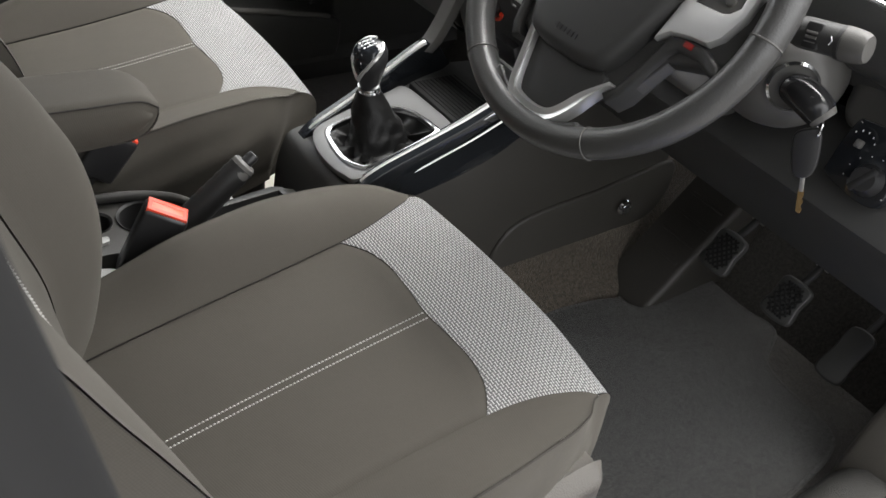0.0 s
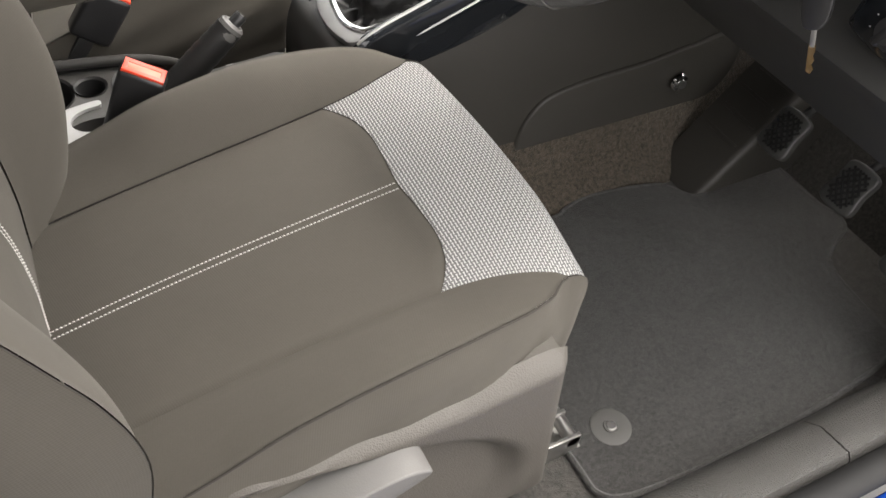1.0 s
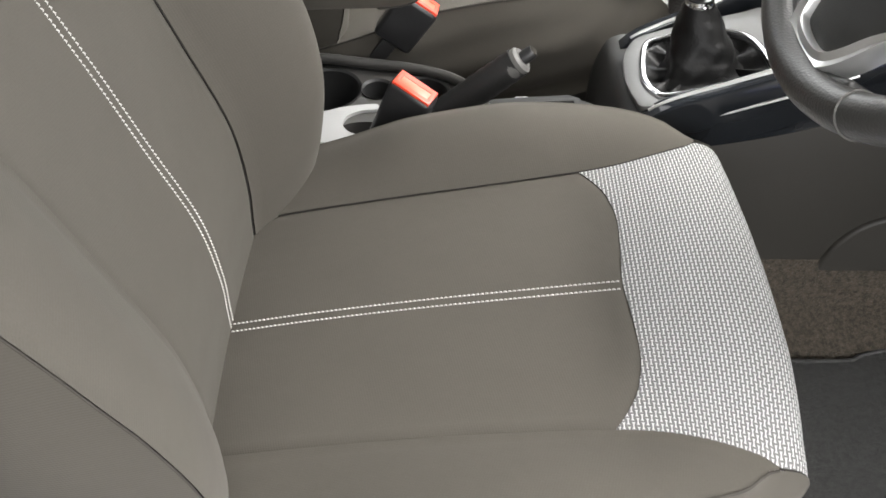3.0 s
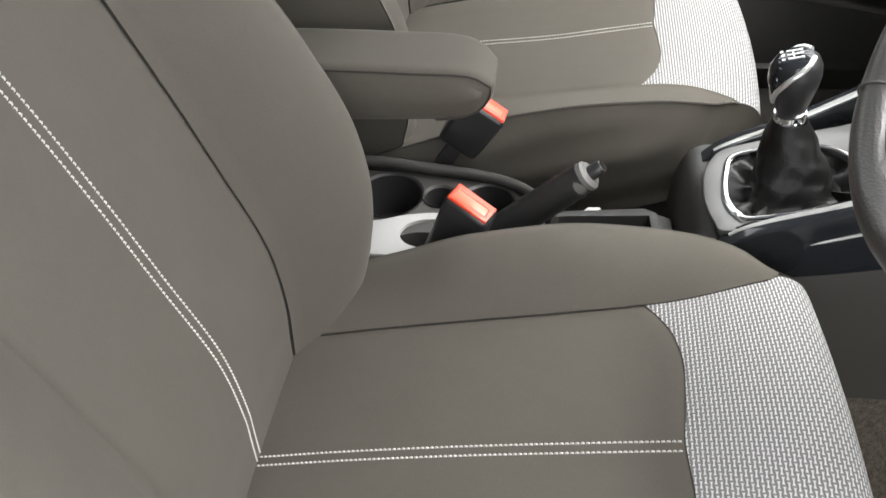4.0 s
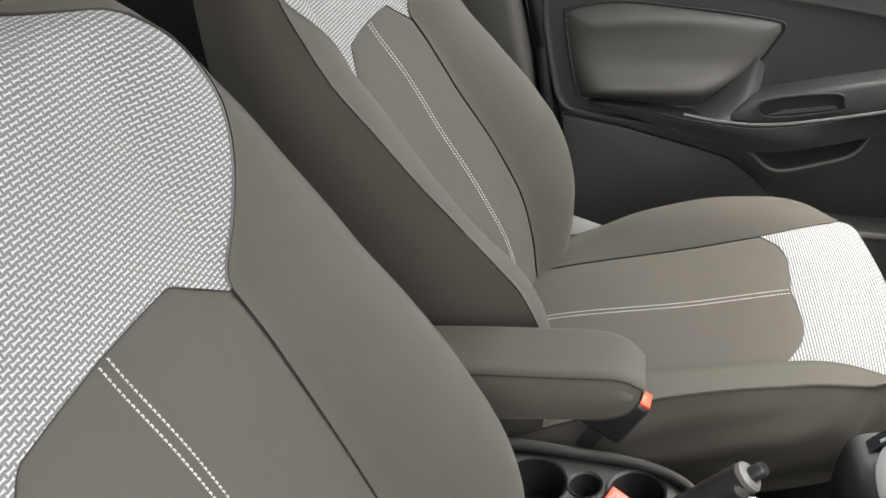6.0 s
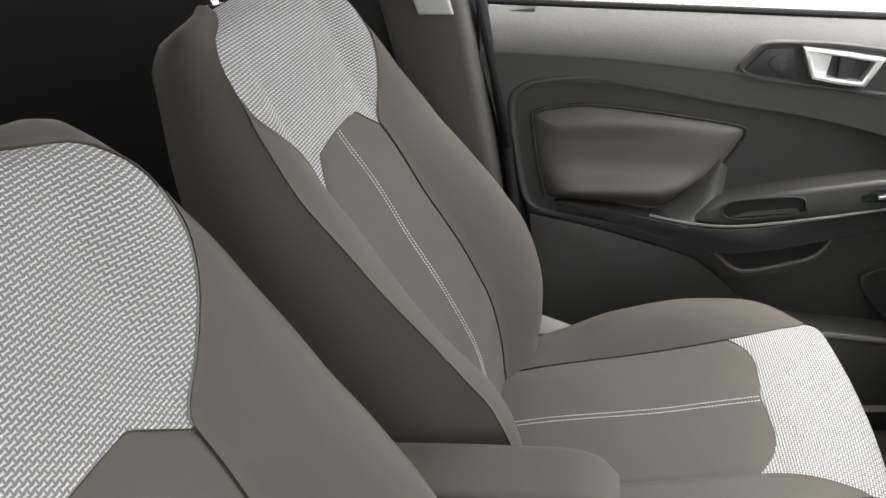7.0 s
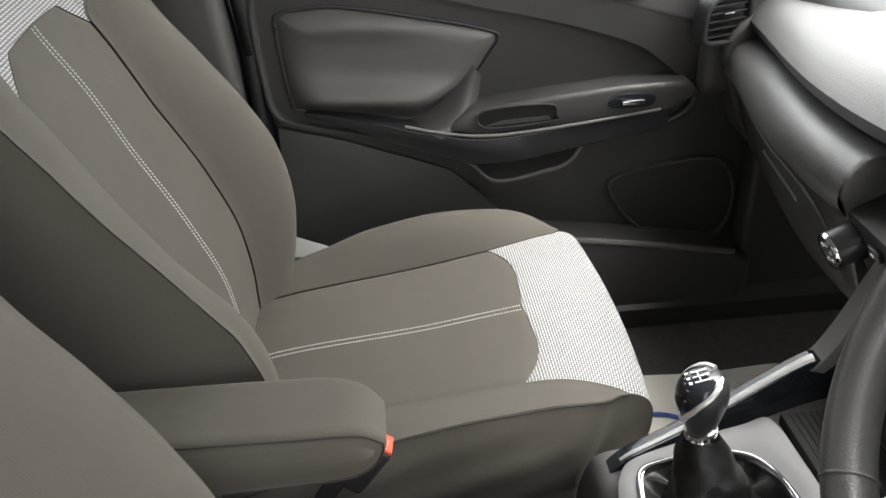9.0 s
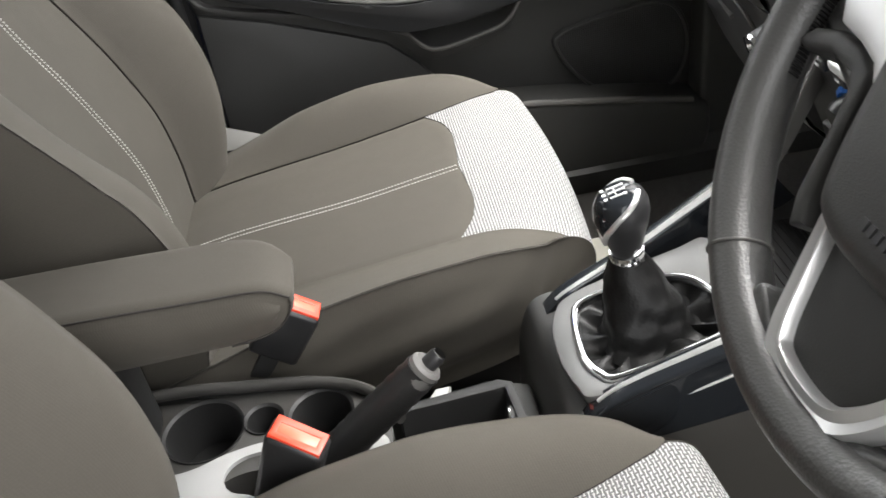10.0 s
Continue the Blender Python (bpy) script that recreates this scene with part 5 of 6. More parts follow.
# ---------------------------------------------------------------- passenger door
def door():
    d = thing("door_panel", (0.35, 1.1, 0.12), "charcoal passenger door panel with vinyl pad, chrome handle and speaker", "door")
    y = 1.085
    slab = [(0.055, 0.14), (0.060, 0.57), (0.030, 0.70), (0.026, 0.83), (0.036, 0.842), (0.30, 0.805), (0.68, 0.755), (1.02, 0.71), (1.05, 0.5), (1.0, 0.14)]
    part("panel", prism(slab, "y", y + 0.09, y, 0.010, 3), PLASTIC, d)
    # upper rail: a lighter grained shoulder under the window
    low_edge = [(0.006, 0.862), (0.135, 0.844), (0.223, 0.831), (0.309, 0.814), (0.395, 0.797), (0.481, 0.777), (0.566, 0.755), (0.709, 0.713), (0.85, 0.665), (1.0, 0.60)]

    def shoulder(u, v):
        x = lerp(0.010, 1.0, u)
        zt, zl = 0.930 - (x - 0.018) * 0.129, table(low_edge, x)
        z = lerp(zl, zt, v)
        d = zt - z
        out = 0.055 * max(0.0, 1 - d / 0.075) ** 2.2 + 0.004 * max(0.0, 1 - (z - zl) / 0.006) ** 2
        return Vector((x, y - 0.014 + out, z)), (x, z)

    part("shoulder", grid(shoulder, 60, 40), SHOULDER, d, "grey grained plastic shoulder under the window")
    # darker band between the shoulder's crease and the scoop
    top = [(a, b + 0.004) for a, b in low_edge]
    under = [(1.0, 0.45), (0.79, 0.56), (0.717, 0.625), (0.655, 0.672), (0.568, 0.705), (0.482, 0.729), (0.395, 0.750), (0.309, 0.774), (0.222, 0.796), (0.134, 0.806), (0.075, 0.800), (0.058, 0.780), (0.055, 0.74), (0.028, 0.74)]
    part("upper_band", prism(top + under, "y", y + 0.02, y - 0.0125, 0), DOOR_SKIN, d)
    # raised frame round the scoop
    so = outline([(0.045, 0.75), (0.050, 0.790), (0.068, 0.806), (0.100, 0.815), (0.187, 0.814), (0.309, 0.784), (0.395, 0.760), (0.482, 0.739), (0.568, 0.714), (0.655, 0.681), (0.717, 0.635), (0.760, 0.585), (0.752, 0.552), (0.70, 0.530), (0.55, 0.500), (0.40, 0.490), (0.25, 0.535), (0.10, 0.575), (0.060, 0.600), (0.050, 0.66)], 90)
    cx, cz = 0.36, 0.66
    si = [((a - cx) * 0.962 + cx, (b - cz) * 0.93 + cz) for a, b in so]
    part("scoop_frame", ring_prism(so, si, "y", y + 0.01, y - 0.017, 0.007), DOOR_SKIN, d)
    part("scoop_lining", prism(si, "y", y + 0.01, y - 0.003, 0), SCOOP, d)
    pad = outline([(0.088, 0.735), (0.096, 0.753), (0.125, 0.758), (0.184, 0.758), (0.30, 0.736), (0.405, 0.711), (0.421, 0.697), (0.412, 0.680), (0.379, 0.637), (0.310, 0.588), (0.285, 0.579), (0.20, 0.588), (0.115, 0.603), (0.098, 0.622)], 70)
    pc = Vector((0.245, 0, 0.672))

    def puffy(u, v):
        r = u ** 0.8
        a, b = pad[round(v * 70) % 70]
        x, z = lerp(pc.x, a, r), lerp(pc.z, b, r)
        h = 0.012 * (1 - r ** 8) + 0.024 * math.exp(-((z - 0.616 - 0.06 * (0.25 - x)) / 0.023) ** 2) * (1 - r ** 8) + 0.008 * math.exp(-((z - 0.735) / 0.02) ** 2) * (1 - r ** 6)
        return Vector((x, y - 0.004 - h, z)), (x, z)

    bm = grid(puffy, 24, 70)
    bmesh.ops.recalc_face_normals(bm, faces=bm.faces[:])
    part("arm_pad", bm, VINYL, d, "brown-grey padded vinyl insert")
    po = [((a - 0.25) * 1.03 + 0.25, (b - 0.67) * 1.05 + 0.67) for a, b in pad]
    part("pad_seam", tube([(a, y - 0.006, b) for a, b in po], 0.0022, 8, True), BLACK, d)
    # armrest shelf with switch and cup
    shelf_o = [(0.33, 0.566), (0.38, 0.600), (0.50, 0.612), (0.62, 0.622), (0.73, 0.622), (0.752, 0.600), (0.70, 0.575), (0.55, 0.562), (0.40, 0.552)]
    shelf = part("armrest_shelf", prism(shelf_o, "y", y + 0.01, y - 0.052, 0.008, 3), DOOR_SKIN, d)
    cup = outline([(0.398, 0.598), (0.499, 0.602), (0.513, 0.584), (0.505, 0.574), (0.400, 0.570)], 30)
    # flat black face paints the shaded inside of the cup, a strip its floor
    part("pull_cup_shade", prism(cup, "y", y - 0.050, y - 0.0525, 0), RUBBER, shelf)
    part("cup_floor", prism([(0.40, 0.5715), (0.505, 0.5755), (0.500, 0.582), (0.425, 0.579)], "y", y - 0.050, y - 0.0545, 0), DOOR_SKIN, shelf)
    part("cup_lip", ring_prism([((a - 0.455) * 1.03 + 0.455, (b - 0.586) * 1.07 + 0.586) for a, b in cup], cup, "y", y - 0.050, y - 0.057, 0.0015), PLASTIC, shelf)
    sw = part("window_switch", prism(outline([(0.596, 0.594), (0.612, 0.609), (0.667, 0.607), (0.673, 0.592), (0.66, 0.586), (0.61, 0.587)], 30), "y", y - 0.050, y - 0.055, 0.002), GLOSS, shelf)
    part("switch_rocker", box(0.618, 0.655, y - 0.063, y - 0.053, 0.594, 0.601, 0.002), CHROME, sw)
    spear = outline([(0.120, 0.600), (0.20, 0.588), (0.332, 0.563), (0.395, 0.556), (0.52, 0.562), (0.688, 0.578), (0.700, 0.566), (0.690, 0.546), (0.62, 0.535), (0.50, 0.518), (0.395, 0.512), (0.34, 0.522), (0.22, 0.562), (0.126, 0.592)], 70)
    sb = prism(spear, "y", y + 0.01, y - 0.050, 0.015, 6)
    for v in sb.verts:
        if v.co.y < y - 0.02:
            v.co.y -= 0.020 * math.exp(-((v.co.x - 0.42) / 0.14) ** 2) - 0.028 * smooth((0.30 - v.co.x) / 0.2)
    part("armrest_trim", sb, SPEAR, d, "blue-black glossy armrest trim")
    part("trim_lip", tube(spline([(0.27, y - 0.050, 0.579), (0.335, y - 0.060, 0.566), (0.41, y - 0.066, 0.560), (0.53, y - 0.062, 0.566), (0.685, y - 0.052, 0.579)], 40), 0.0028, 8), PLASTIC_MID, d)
    def web(u, v):
        low = spline([(0.283, 0.569), (0.318, 0.588), (0.353, 0.620), (0.386, 0.658)], 12)[round(u * 12)]
        high = spline([(0.332, 0.556), (0.368, 0.578), (0.389, 0.606), (0.396, 0.640)], 12)[round(u * 12)]
        q = low.lerp(high, v) if len(low) < 3 else low.to_2d().lerp(high.to_2d(), v)
        out = lerp(0.006, 0.052 * (1 - u) ** 1.3 + 0.004, smooth(v)) + 0.016 * math.sin(math.pi * v) * (1 - 0.7 * u)
        return Vector((q.x, y - out, q.y)), (u, v)

    part("pull_web", grid(web, 12, 16, thick=0.003), DOOR_SKIN, d)
    # hand pull below the trim: a ledge curving into a dark hollow, light on its lip painted paler
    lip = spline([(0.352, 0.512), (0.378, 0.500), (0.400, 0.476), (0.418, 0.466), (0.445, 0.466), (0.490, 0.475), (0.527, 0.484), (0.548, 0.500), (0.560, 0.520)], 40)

    def hollow(u, v):
        q = lip[round(u * 40)]
        k = math.sin(math.pi * 0.5 * v)
        return Vector((lerp(q.x, 0.455, 0.30 * v), y - 0.040 + 0.046 * k, lerp(q.y, 0.530, 0.62 * v ** 1.4))), (u, v)

    pl = part("pull_hollow", grid(hollow, 40, 12, thick=0.003), DOOR_SKIN, d, "hand pull moulded under the armrest trim")
    part("lit_pull_lip", tube([(q.x, y - 0.0405, q.y) for q in lip], 0.0038, 10), PLASTIC_MID, pl)
    skirt_top = [(q.x, q.y) for q in lip]
    part("pull_underside", prism(skirt_top + [(0.548, 0.470), (0.50, 0.452), (0.42, 0.440), (0.39, 0.452), (0.36, 0.490)], "y", y + 0.005, y - 0.022, 0.006, 3), DOOR_SKIN, pl)
    # lower panel edge, speaker, pocket
    low = [(0.060, 0.16), (0.066, 0.575), (0.17, 0.545), (0.287, 0.501), (0.346, 0.476), (0.39, 0.435), (0.426, 0.392), (0.50, 0.30), (0.55, 0.16)]
    part("lower_panel", prism(low, "y", y + 0.01, y - 0.010, 0.005, 2), PLASTIC, d)
    sp = outline([(0.618, 0.422), (0.632, 0.440), (0.665, 0.449), (0.721, 0.459), (0.780, 0.465), (0.825, 0.456), (0.850, 0.415), (0.856, 0.363), (0.838, 0.312), (0.795, 0.292), (0.739, 0.298), (0.684, 0.328), (0.640, 0.376)], 66)
    scx, scz = 0.74, 0.39
    ring = part("speaker_rim", ring_prism(sp, [((a - scx) * 0.93 + scx, (b - scz) * 0.92 + scz) for a, b in sp], "y", y + 0.01, y - 0.012, 0.004), PLASTIC, d)
    m = Mat("perforated_grille", (0.012, 0.012, 0.012), 0.5)
    vor = m.node("ShaderNodeTexVoronoi", Scale=260.0, Randomness=0.0)
    m.link(m.coord.outputs["Object"], vor.inputs["Vector"])
    hole = m.ramp(vor.outputs["Distance"], [(0.34, (0.001, 0.001, 0.001)), (0.40, (0.028, 0.028, 0.028))])
    m.colour(hole)
    m.bump(vor.outputs["Distance"], 0.9, 0.002)
    part("speaker_grille", prism([((a - scx) * 0.93 + scx, (b - scz) * 0.92 + scz) for a, b in sp], "y", y + 0.01, y - 0.007, 0), m.m, ring)
    pk = outline([(0.44, 0.350), (0.56, 0.352), (0.835, 0.305), (0.875, 0.26), (0.86, 0.185), (0.82, 0.162), (0.65, 0.172), (0.50, 0.172), (0.43, 0.20)], 50)
    pocket = part("pocket", prism(pk, "y", y + 0.01, y - 0.075, 0.014, 4), PLASTIC, d)
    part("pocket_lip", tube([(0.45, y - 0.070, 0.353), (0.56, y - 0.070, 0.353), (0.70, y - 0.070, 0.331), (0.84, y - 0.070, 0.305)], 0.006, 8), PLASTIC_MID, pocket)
    # handle
    bez = outline([(0.409, 0.808), (0.425, 0.828), (0.448, 0.846), (0.50, 0.843), (0.559, 0.835), (0.641, 0.815), (0.668, 0.797), (0.672, 0.775), (0.656, 0.750), (0.625, 0.748), (0.590, 0.756), (0.50, 0.776), (0.437, 0.792)], 60)
    bi = [((a - 0.545) * 0.93 + 0.545, (b - 0.80) * 0.86 + 0.80) for a, b in bez]
    hr = part("handle_bezel", ring_prism(bez, bi, "y", y - 0.010, y - 0.022, 0.004), PLASTIC, d)
    part("handle_plate", prism(bi, "y", y, y - 0.016, 0), BLACK, hr)
    lev_o = [(0.502, 0.836), (0.560, 0.824), (0.619, 0.810), (0.606, 0.788), (0.592, 0.768), (0.553, 0.776), (0.515, 0.787), (0.508, 0.811)]
    lev_i = [(0.511, 0.827), (0.556, 0.818), (0.603, 0.806), (0.595, 0.791), (0.586, 0.777), (0.553, 0.784), (0.521, 0.793), (0.516, 0.811)]
    hd = part("handle", ring_prism(lev_o, lev_i, "y", y - 0.014, y - 0.034, 0.003), SATIN_CHROME, hr, "chrome door handle")
    part("handle_cup", prism([(0.511, 0.827), (0.545, 0.820), (0.538, 0.788), (0.521, 0.793)], "y", y - 0.014, y - 0.022, 0.001), SILVER, hd)
    part("lock_knob", prism([(0.556, 0.818), (0.580, 0.812), (0.570, 0.781), (0.553, 0.784)], "y", y - 0.014, y - 0.026, 0.003), BLACK, hd)
    tw = part("tweeter", prism([(0.420, 0.806), (0.450, 0.836), (0.490, 0.833), (0.496, 0.786), (0.440, 0.797)], "y", y - 0.014, y - 0.019, 0.002), BLACK, hr)
    part("tweeter_disc", prism(circle(0.468, 0.812, 0.013, 24), "y", y - 0.017, y - 0.021, 0.001), m.m, tw)
    part("window_seal", tube([(0.01, y + 0.048, 0.936), (0.35, y + 0.048, 0.892), (0.72, y + 0.048, 0.844), (1.02, y + 0.048, 0.805)], 0.006, 8), RUBBER, d)
    attach(d)
    glass = Mat("clear_glass", (0.95, 0.97, 0.96), 0.0)
    glass.p.inputs["Transmission Weight"].default_value = 1.0
    glass.p.inputs["IOR"].default_value = 1.1
    gl = part("window_1", prism([(0.0, 0.90), (-0.06, 1.36), (0.55, 1.38), (1.10, 1.06), (1.05, 0.78)], "y", 1.150, 1.146, 0), glass.m)
    gl.visible_shadow = False
    tagged(gl, "clear side window above the passenger door", "window", kind="structure")


door()


# ---------------------------------------------------------------- dashboard
def dash():
    d = thing("dashboard", (0.9, MID, 0.6), "charcoal grained dashboard with pad, glovebox and air vents", "dashboard")

    def edge(y):
        return table([(-0.4, 0.80), (-0.2, 0.76), (0.2, 0.71), (0.5, 0.695), (1.03, 0.800)], y), table([(-0.4, 0.80), (0.2, 0.82), (0.5, 0.796), (1.03, 0.738)], y)

    def strip(sec, y0, y1, nu, name, mat, label=""):
        line = even([Vector((a, b, 0)) for a, b in sec] if len(sec) < 4 else spline([(a, b, 0) for a, b in sec], 60), 40)

        def skin(u, v):
            y = lerp(y1, y0, u)
            xe, ze = edge(y)
            q = line[round(v * 40)]
            return Vector((xe + q.x, y, ze + q.y)), (y, v * 0.3)

        return part(name, grid(skin, nu, 40), mat, d, label)

    strip([(0.85, 0.02), (0.50, 0.045), (0.25, 0.045), (0.06, 0.022), (0.02, 0.006), (0.004, -0.010), (0.006, -0.026), (0.020, -0.036), (0.035, -0.040)], -0.36, 1.035, 50, "top_pad", DASH)
    strip([(0.035, -0.040), (0.010, -0.042), (-0.012, -0.052), (-0.024, -0.072), (-0.024, -0.092), (-0.012, -0.108), (0.004, -0.116)], 0.475, 1.0, 30, "front_pad", DASH)
    strip([(0.06, -0.110), (0.004, -0.114), (0.010, -0.150), (0.030, -0.215), (0.055, -0.250), (0.10, -0.262), (0.35, -0.24)], 0.475, 1.0, 30, "glovebox", BLACK, "charcoal glovebox lid")
    # seams of the glovebox lid
    def seam(rows, r=0.0022):
        out = []
        for y, a, b in rows:
            xe, ze = edge(y)
            out.append((xe + a, y, ze + b))
        return tube(spline(out, 30), r, 6)

    part("lid_gap", seam([(0.965, -0.003, -0.122), (0.75, -0.005, -0.122), (0.58, -0.005, -0.122), (0.525, 0.004, -0.150), (0.505, 0.022, -0.205)]), PLASTIC_MID, d)
    part("lid_latch", seam([(0.80, 0.010, -0.158), (0.62, 0.010, -0.158)], 0.003), PLASTIC_MID, d)
    for y in (1.0, 0.475):
        xe, ze = edge(y)
        cap = outline([(xe + 0.03, ze - 0.04), (xe - 0.012, ze - 0.052), (xe - 0.024, ze - 0.080), (xe - 0.010, ze - 0.11), (xe + 0.03, ze - 0.215), (xe + 0.10, ze - 0.26), (xe + 0.30, ze - 0.22), (xe + 0.25, ze - 0.05)], 40)
        part("end_cap", prism(cap, "y", y - 0.004 if y > 0.8 else y + 0.004, y + (0.004 if y > 0.8 else -0.004), 0.003), DASH, d)
    # far air vent
    vm = Matrix.Translation((0.760, 1.000, 0.728)) @ Matrix.Rotation(radians(18), 4, "Z")
    vo = outline([(-0.042, -0.030), (-0.046, 0.0), (-0.036, 0.036), (0.0, 0.044), (0.040, 0.040), (0.044, 0.0), (0.040, -0.032), (0.0, -0.036)], 40)
    vi = [(a * 0.80, b * 0.78) for a, b in vo]
    vent = part("air_vent", moved(ring_prism(vo, vi, "y", 0.02, -0.008, 0.004), vm), SATIN, d, "black air vent with slats")
    part("vent_back", moved(prism(vi, "y", 0.02, 0.012, 0), vm), BLACK, vent)
    for k in range(5):
        part("slat", moved(box(-0.034, 0.034, -0.004, 0.008, -0.022 + k * 0.0115, -0.0195 + k * 0.0115, 0.0006), vm), SATIN, vent)
    part("vent_tab", moved(box(-0.012, 0.006, -0.009, -0.003, 0.0105, 0.0155, 0.001), vm), CHROME, vent)
    part("vent_surround", box(0.74, 0.99, 1.015, 1.055, 0.60, 0.80, 0.02, 3), PLASTIC, d)
    part("outer_end", prism(outline([(0.765, 0.70), (0.78, 0.62), (0.83, 0.52), (0.95, 0.47), (1.05, 0.6), (1.0, 0.74), (0.85, 0.75)], 40), "y", 1.05, 0.995, 0.01, 3), PLASTIC, d)
    # small sensor on the top pad
    xe, ze = edge(0.80)
    part("airbag_mark", moved(box(-0.012, 0.012, -0.006, 0.006, 0, 0.0015, 0.0005), pose(xe + 0.13, 0.86, ze + 0.034, 0, -4, -10)), PLASTIC_MID, d)
    # instrument side, knee panel
    kp = [(0.735, 0.690), (0.722, 0.665), (0.745, 0.640), (0.790, 0.565), (0.830, 0.548), (1.0, 0.56), (1.0, 0.72), (0.80, 0.74)]
    knee = prism(kp, "y", 0.205, -0.37, 0.010, 3)
    part("knee_panel", knee, PLASTIC, d, "dark grey knee panel below the steering column")
    side_roll = prism(outline([(-0.150, 0.768), (-0.168, 0.796), (-0.30, 0.790), (-0.37, 0.770), (-0.37, 0.690), (-0.22, 0.744), (-0.165, 0.737)], 48), "x", 0.88, 0.762, 0.014, 4)
    part("dash_roll", side_roll, PLASTIC_MID, d, "grey padded roll above the light switch")
    part("dash_core", box(0.84, 1.30, -0.37, 1.0, 0.56, 0.80, 0.03, 3), BLACK, d)
    lp = Matrix.Translation((0.733, -0.218, 0.733)) @ Matrix.Rotation(radians(22), 4, "Y") @ Matrix.Scale(0.86, 4)
    ls = part("light_switch_panel", moved(prism(outline([(-0.040, -0.038), (0.030, -0.038), (0.040, -0.020), (0.040, 0.030), (0.026, 0.040), (-0.036, 0.040)], 40), "x", 0.006, -0.006, 0.003), lp), GLOSS, d, "glossy black light switch panel")
    part("light_knob", lathe([(0.0, 0.018), (0.014, 0.018), (0.016, 0.012), (0.020, 0.0), (0.0, 0.0)], lp @ Matrix.Translation((-0.005, -0.012, -0.018)) @ Matrix.Rotation(radians(-90), 4, "Y"), 24), SATIN, ls)
    part("light_knob_grip", moved(box(-0.024, -0.005, -0.005, 0.005, -0.019, 0.019, 0.003), lp @ Matrix.Translation((0.0, -0.012, -0.018)) @ Matrix.Rotation(radians(25), 4, "X")), SATIN, ls)
    part("dimmer_wheel", moved(box(-0.016, -0.004, -0.004, 0.004, -0.005, 0.005, 0.002), lp @ Matrix.Translation((0.0, 0.020, 0.012))), PLASTIC_MID, ls)
    for k in range(9):
        a = radians(200 - k * 27)
        part("dial_mark", moved(box(-0.0075, -0.0062, -0.0006, 0.0006, -0.0006, 0.0006, 0), lp @ Matrix.Translation((0.0, -0.012 + 0.028 * math.cos(a), -0.018 + 0.028 * math.sin(a)))), WHITE, ls)
    for k in range(5):
        a = radians(150 - k * 28)
        part("dial_mark", moved(box(-0.0075, -0.0062, -0.0004, 0.0004, -0.0012, 0.0012, 0), lp @ Matrix.Translation((0.0, 0.020 + 0.016 * math.cos(a), 0.012 + 0.016 * math.sin(a)))), WHITE, ls)
    bin_ = box(0.71, 0.92, -0.34, 0.20, 0.80, 0.93, 0.045, 4)
    part("instrument_hood", bin_, DASH, d)
    part("instrument_edge", tube([(0.70, -0.33, 0.880), (0.695, -0.20, 0.884), (0.692, -0.05, 0.888)], 0.003, 8), CHROME, d)
    attach(d)

    # centre stack
    c = thing("centre_stack", (0.72, MID, 0.5), "black centre stack with heater knobs, radio slot and silver edges", "control panel")
    st = Matrix.Translation((0.715, 0.352, 0.622)) @ Matrix.Rotation(radians(-24), 4, "Y")
    part("stack_body", moved(prism([(-0.105, -0.20), (0.070, -0.20), (0.095, -0.10), (0.105, 0.0), (0.122, 0.050), (0.122, 0.085), (-0.122, 0.085), (-0.125, 0.05), (-0.115, 0.0)], "x", 0.16, 0.0, 0.006, 2), st), BLACK, c)
    edge_line = spline([(0.636, 0.558), (0.650, 0.573), (0.664, 0.600), (0.680, 0.640), (0.704, 0.700)], 24)
    edge_out = [(q.x, q.y) for q in edge_line] + [(q.x + 0.016, q.y - 0.005) for q in reversed(edge_line)]
    part("edge_strip", prism(edge_out, "y", 0.424, 0.400, 0.004, 3), PLASTIC_MID, c, "light grey grained strip up the edge")
    part("stack_trim", moved(box(-0.010, 0.01, -0.118, 0.0, 0.078, 0.090, 0.004, 3), st), SILVER, c, "silver edge trim")
    kn = part("heater_knob", lathe([(0.0, 0.030), (0.017, 0.030), (0.020, 0.026), (0.021, 0.0), (0.0, 0.0)], st @ Matrix.Translation((0.0, 0.112, 0.052)) @ Matrix.Rotation(radians(-90), 4, "Y"), 28), SATIN, c, "black heater knob with chrome marks")
    part("heater_knob_ring", lathe([(0.0195, 0.0305), (0.0205, 0.0285), (0.0205, 0.0265), (0.0185, 0.0295)], st @ Matrix.Translation((0.0, 0.112, 0.052)) @ Matrix.Rotation(radians(-90), 4, "Y"), 28), CHROME, kn)
    for k in range(5):
        a = radians(30 + k * 62)
        part("knob_mark", moved(box(-0.0315, -0.0295, -0.0022, 0.0022, -0.0016, 0.0016, 0), st @ Matrix.Translation((0.0, 0.112 + 0.010 * math.cos(a), 0.052 + 0.010 * math.sin(a)))), WHITE, kn)
    k2 = part("temperature_knob", lathe([(0.0, 0.020), (0.014, 0.020), (0.017, 0.014), (0.018, 0.0), (0.0, 0.0)], st @ Matrix.Translation((0.0, -0.005, 0.030)) @ Matrix.Rotation(radians(-90), 4, "Y"), 28), SATIN, c, "temperature knob with blue and red marks")
    cen = st @ Matrix.Translation((-0.002, -0.005, 0.030))
    part("cold_mark", tube([cen @ Vector((0, 0.022 * math.cos(a), 0.022 * math.sin(a))) for a in [radians(10 + k * 8) for k in range(9)]], 0.0032, 6), BLUE_MARK, k2)
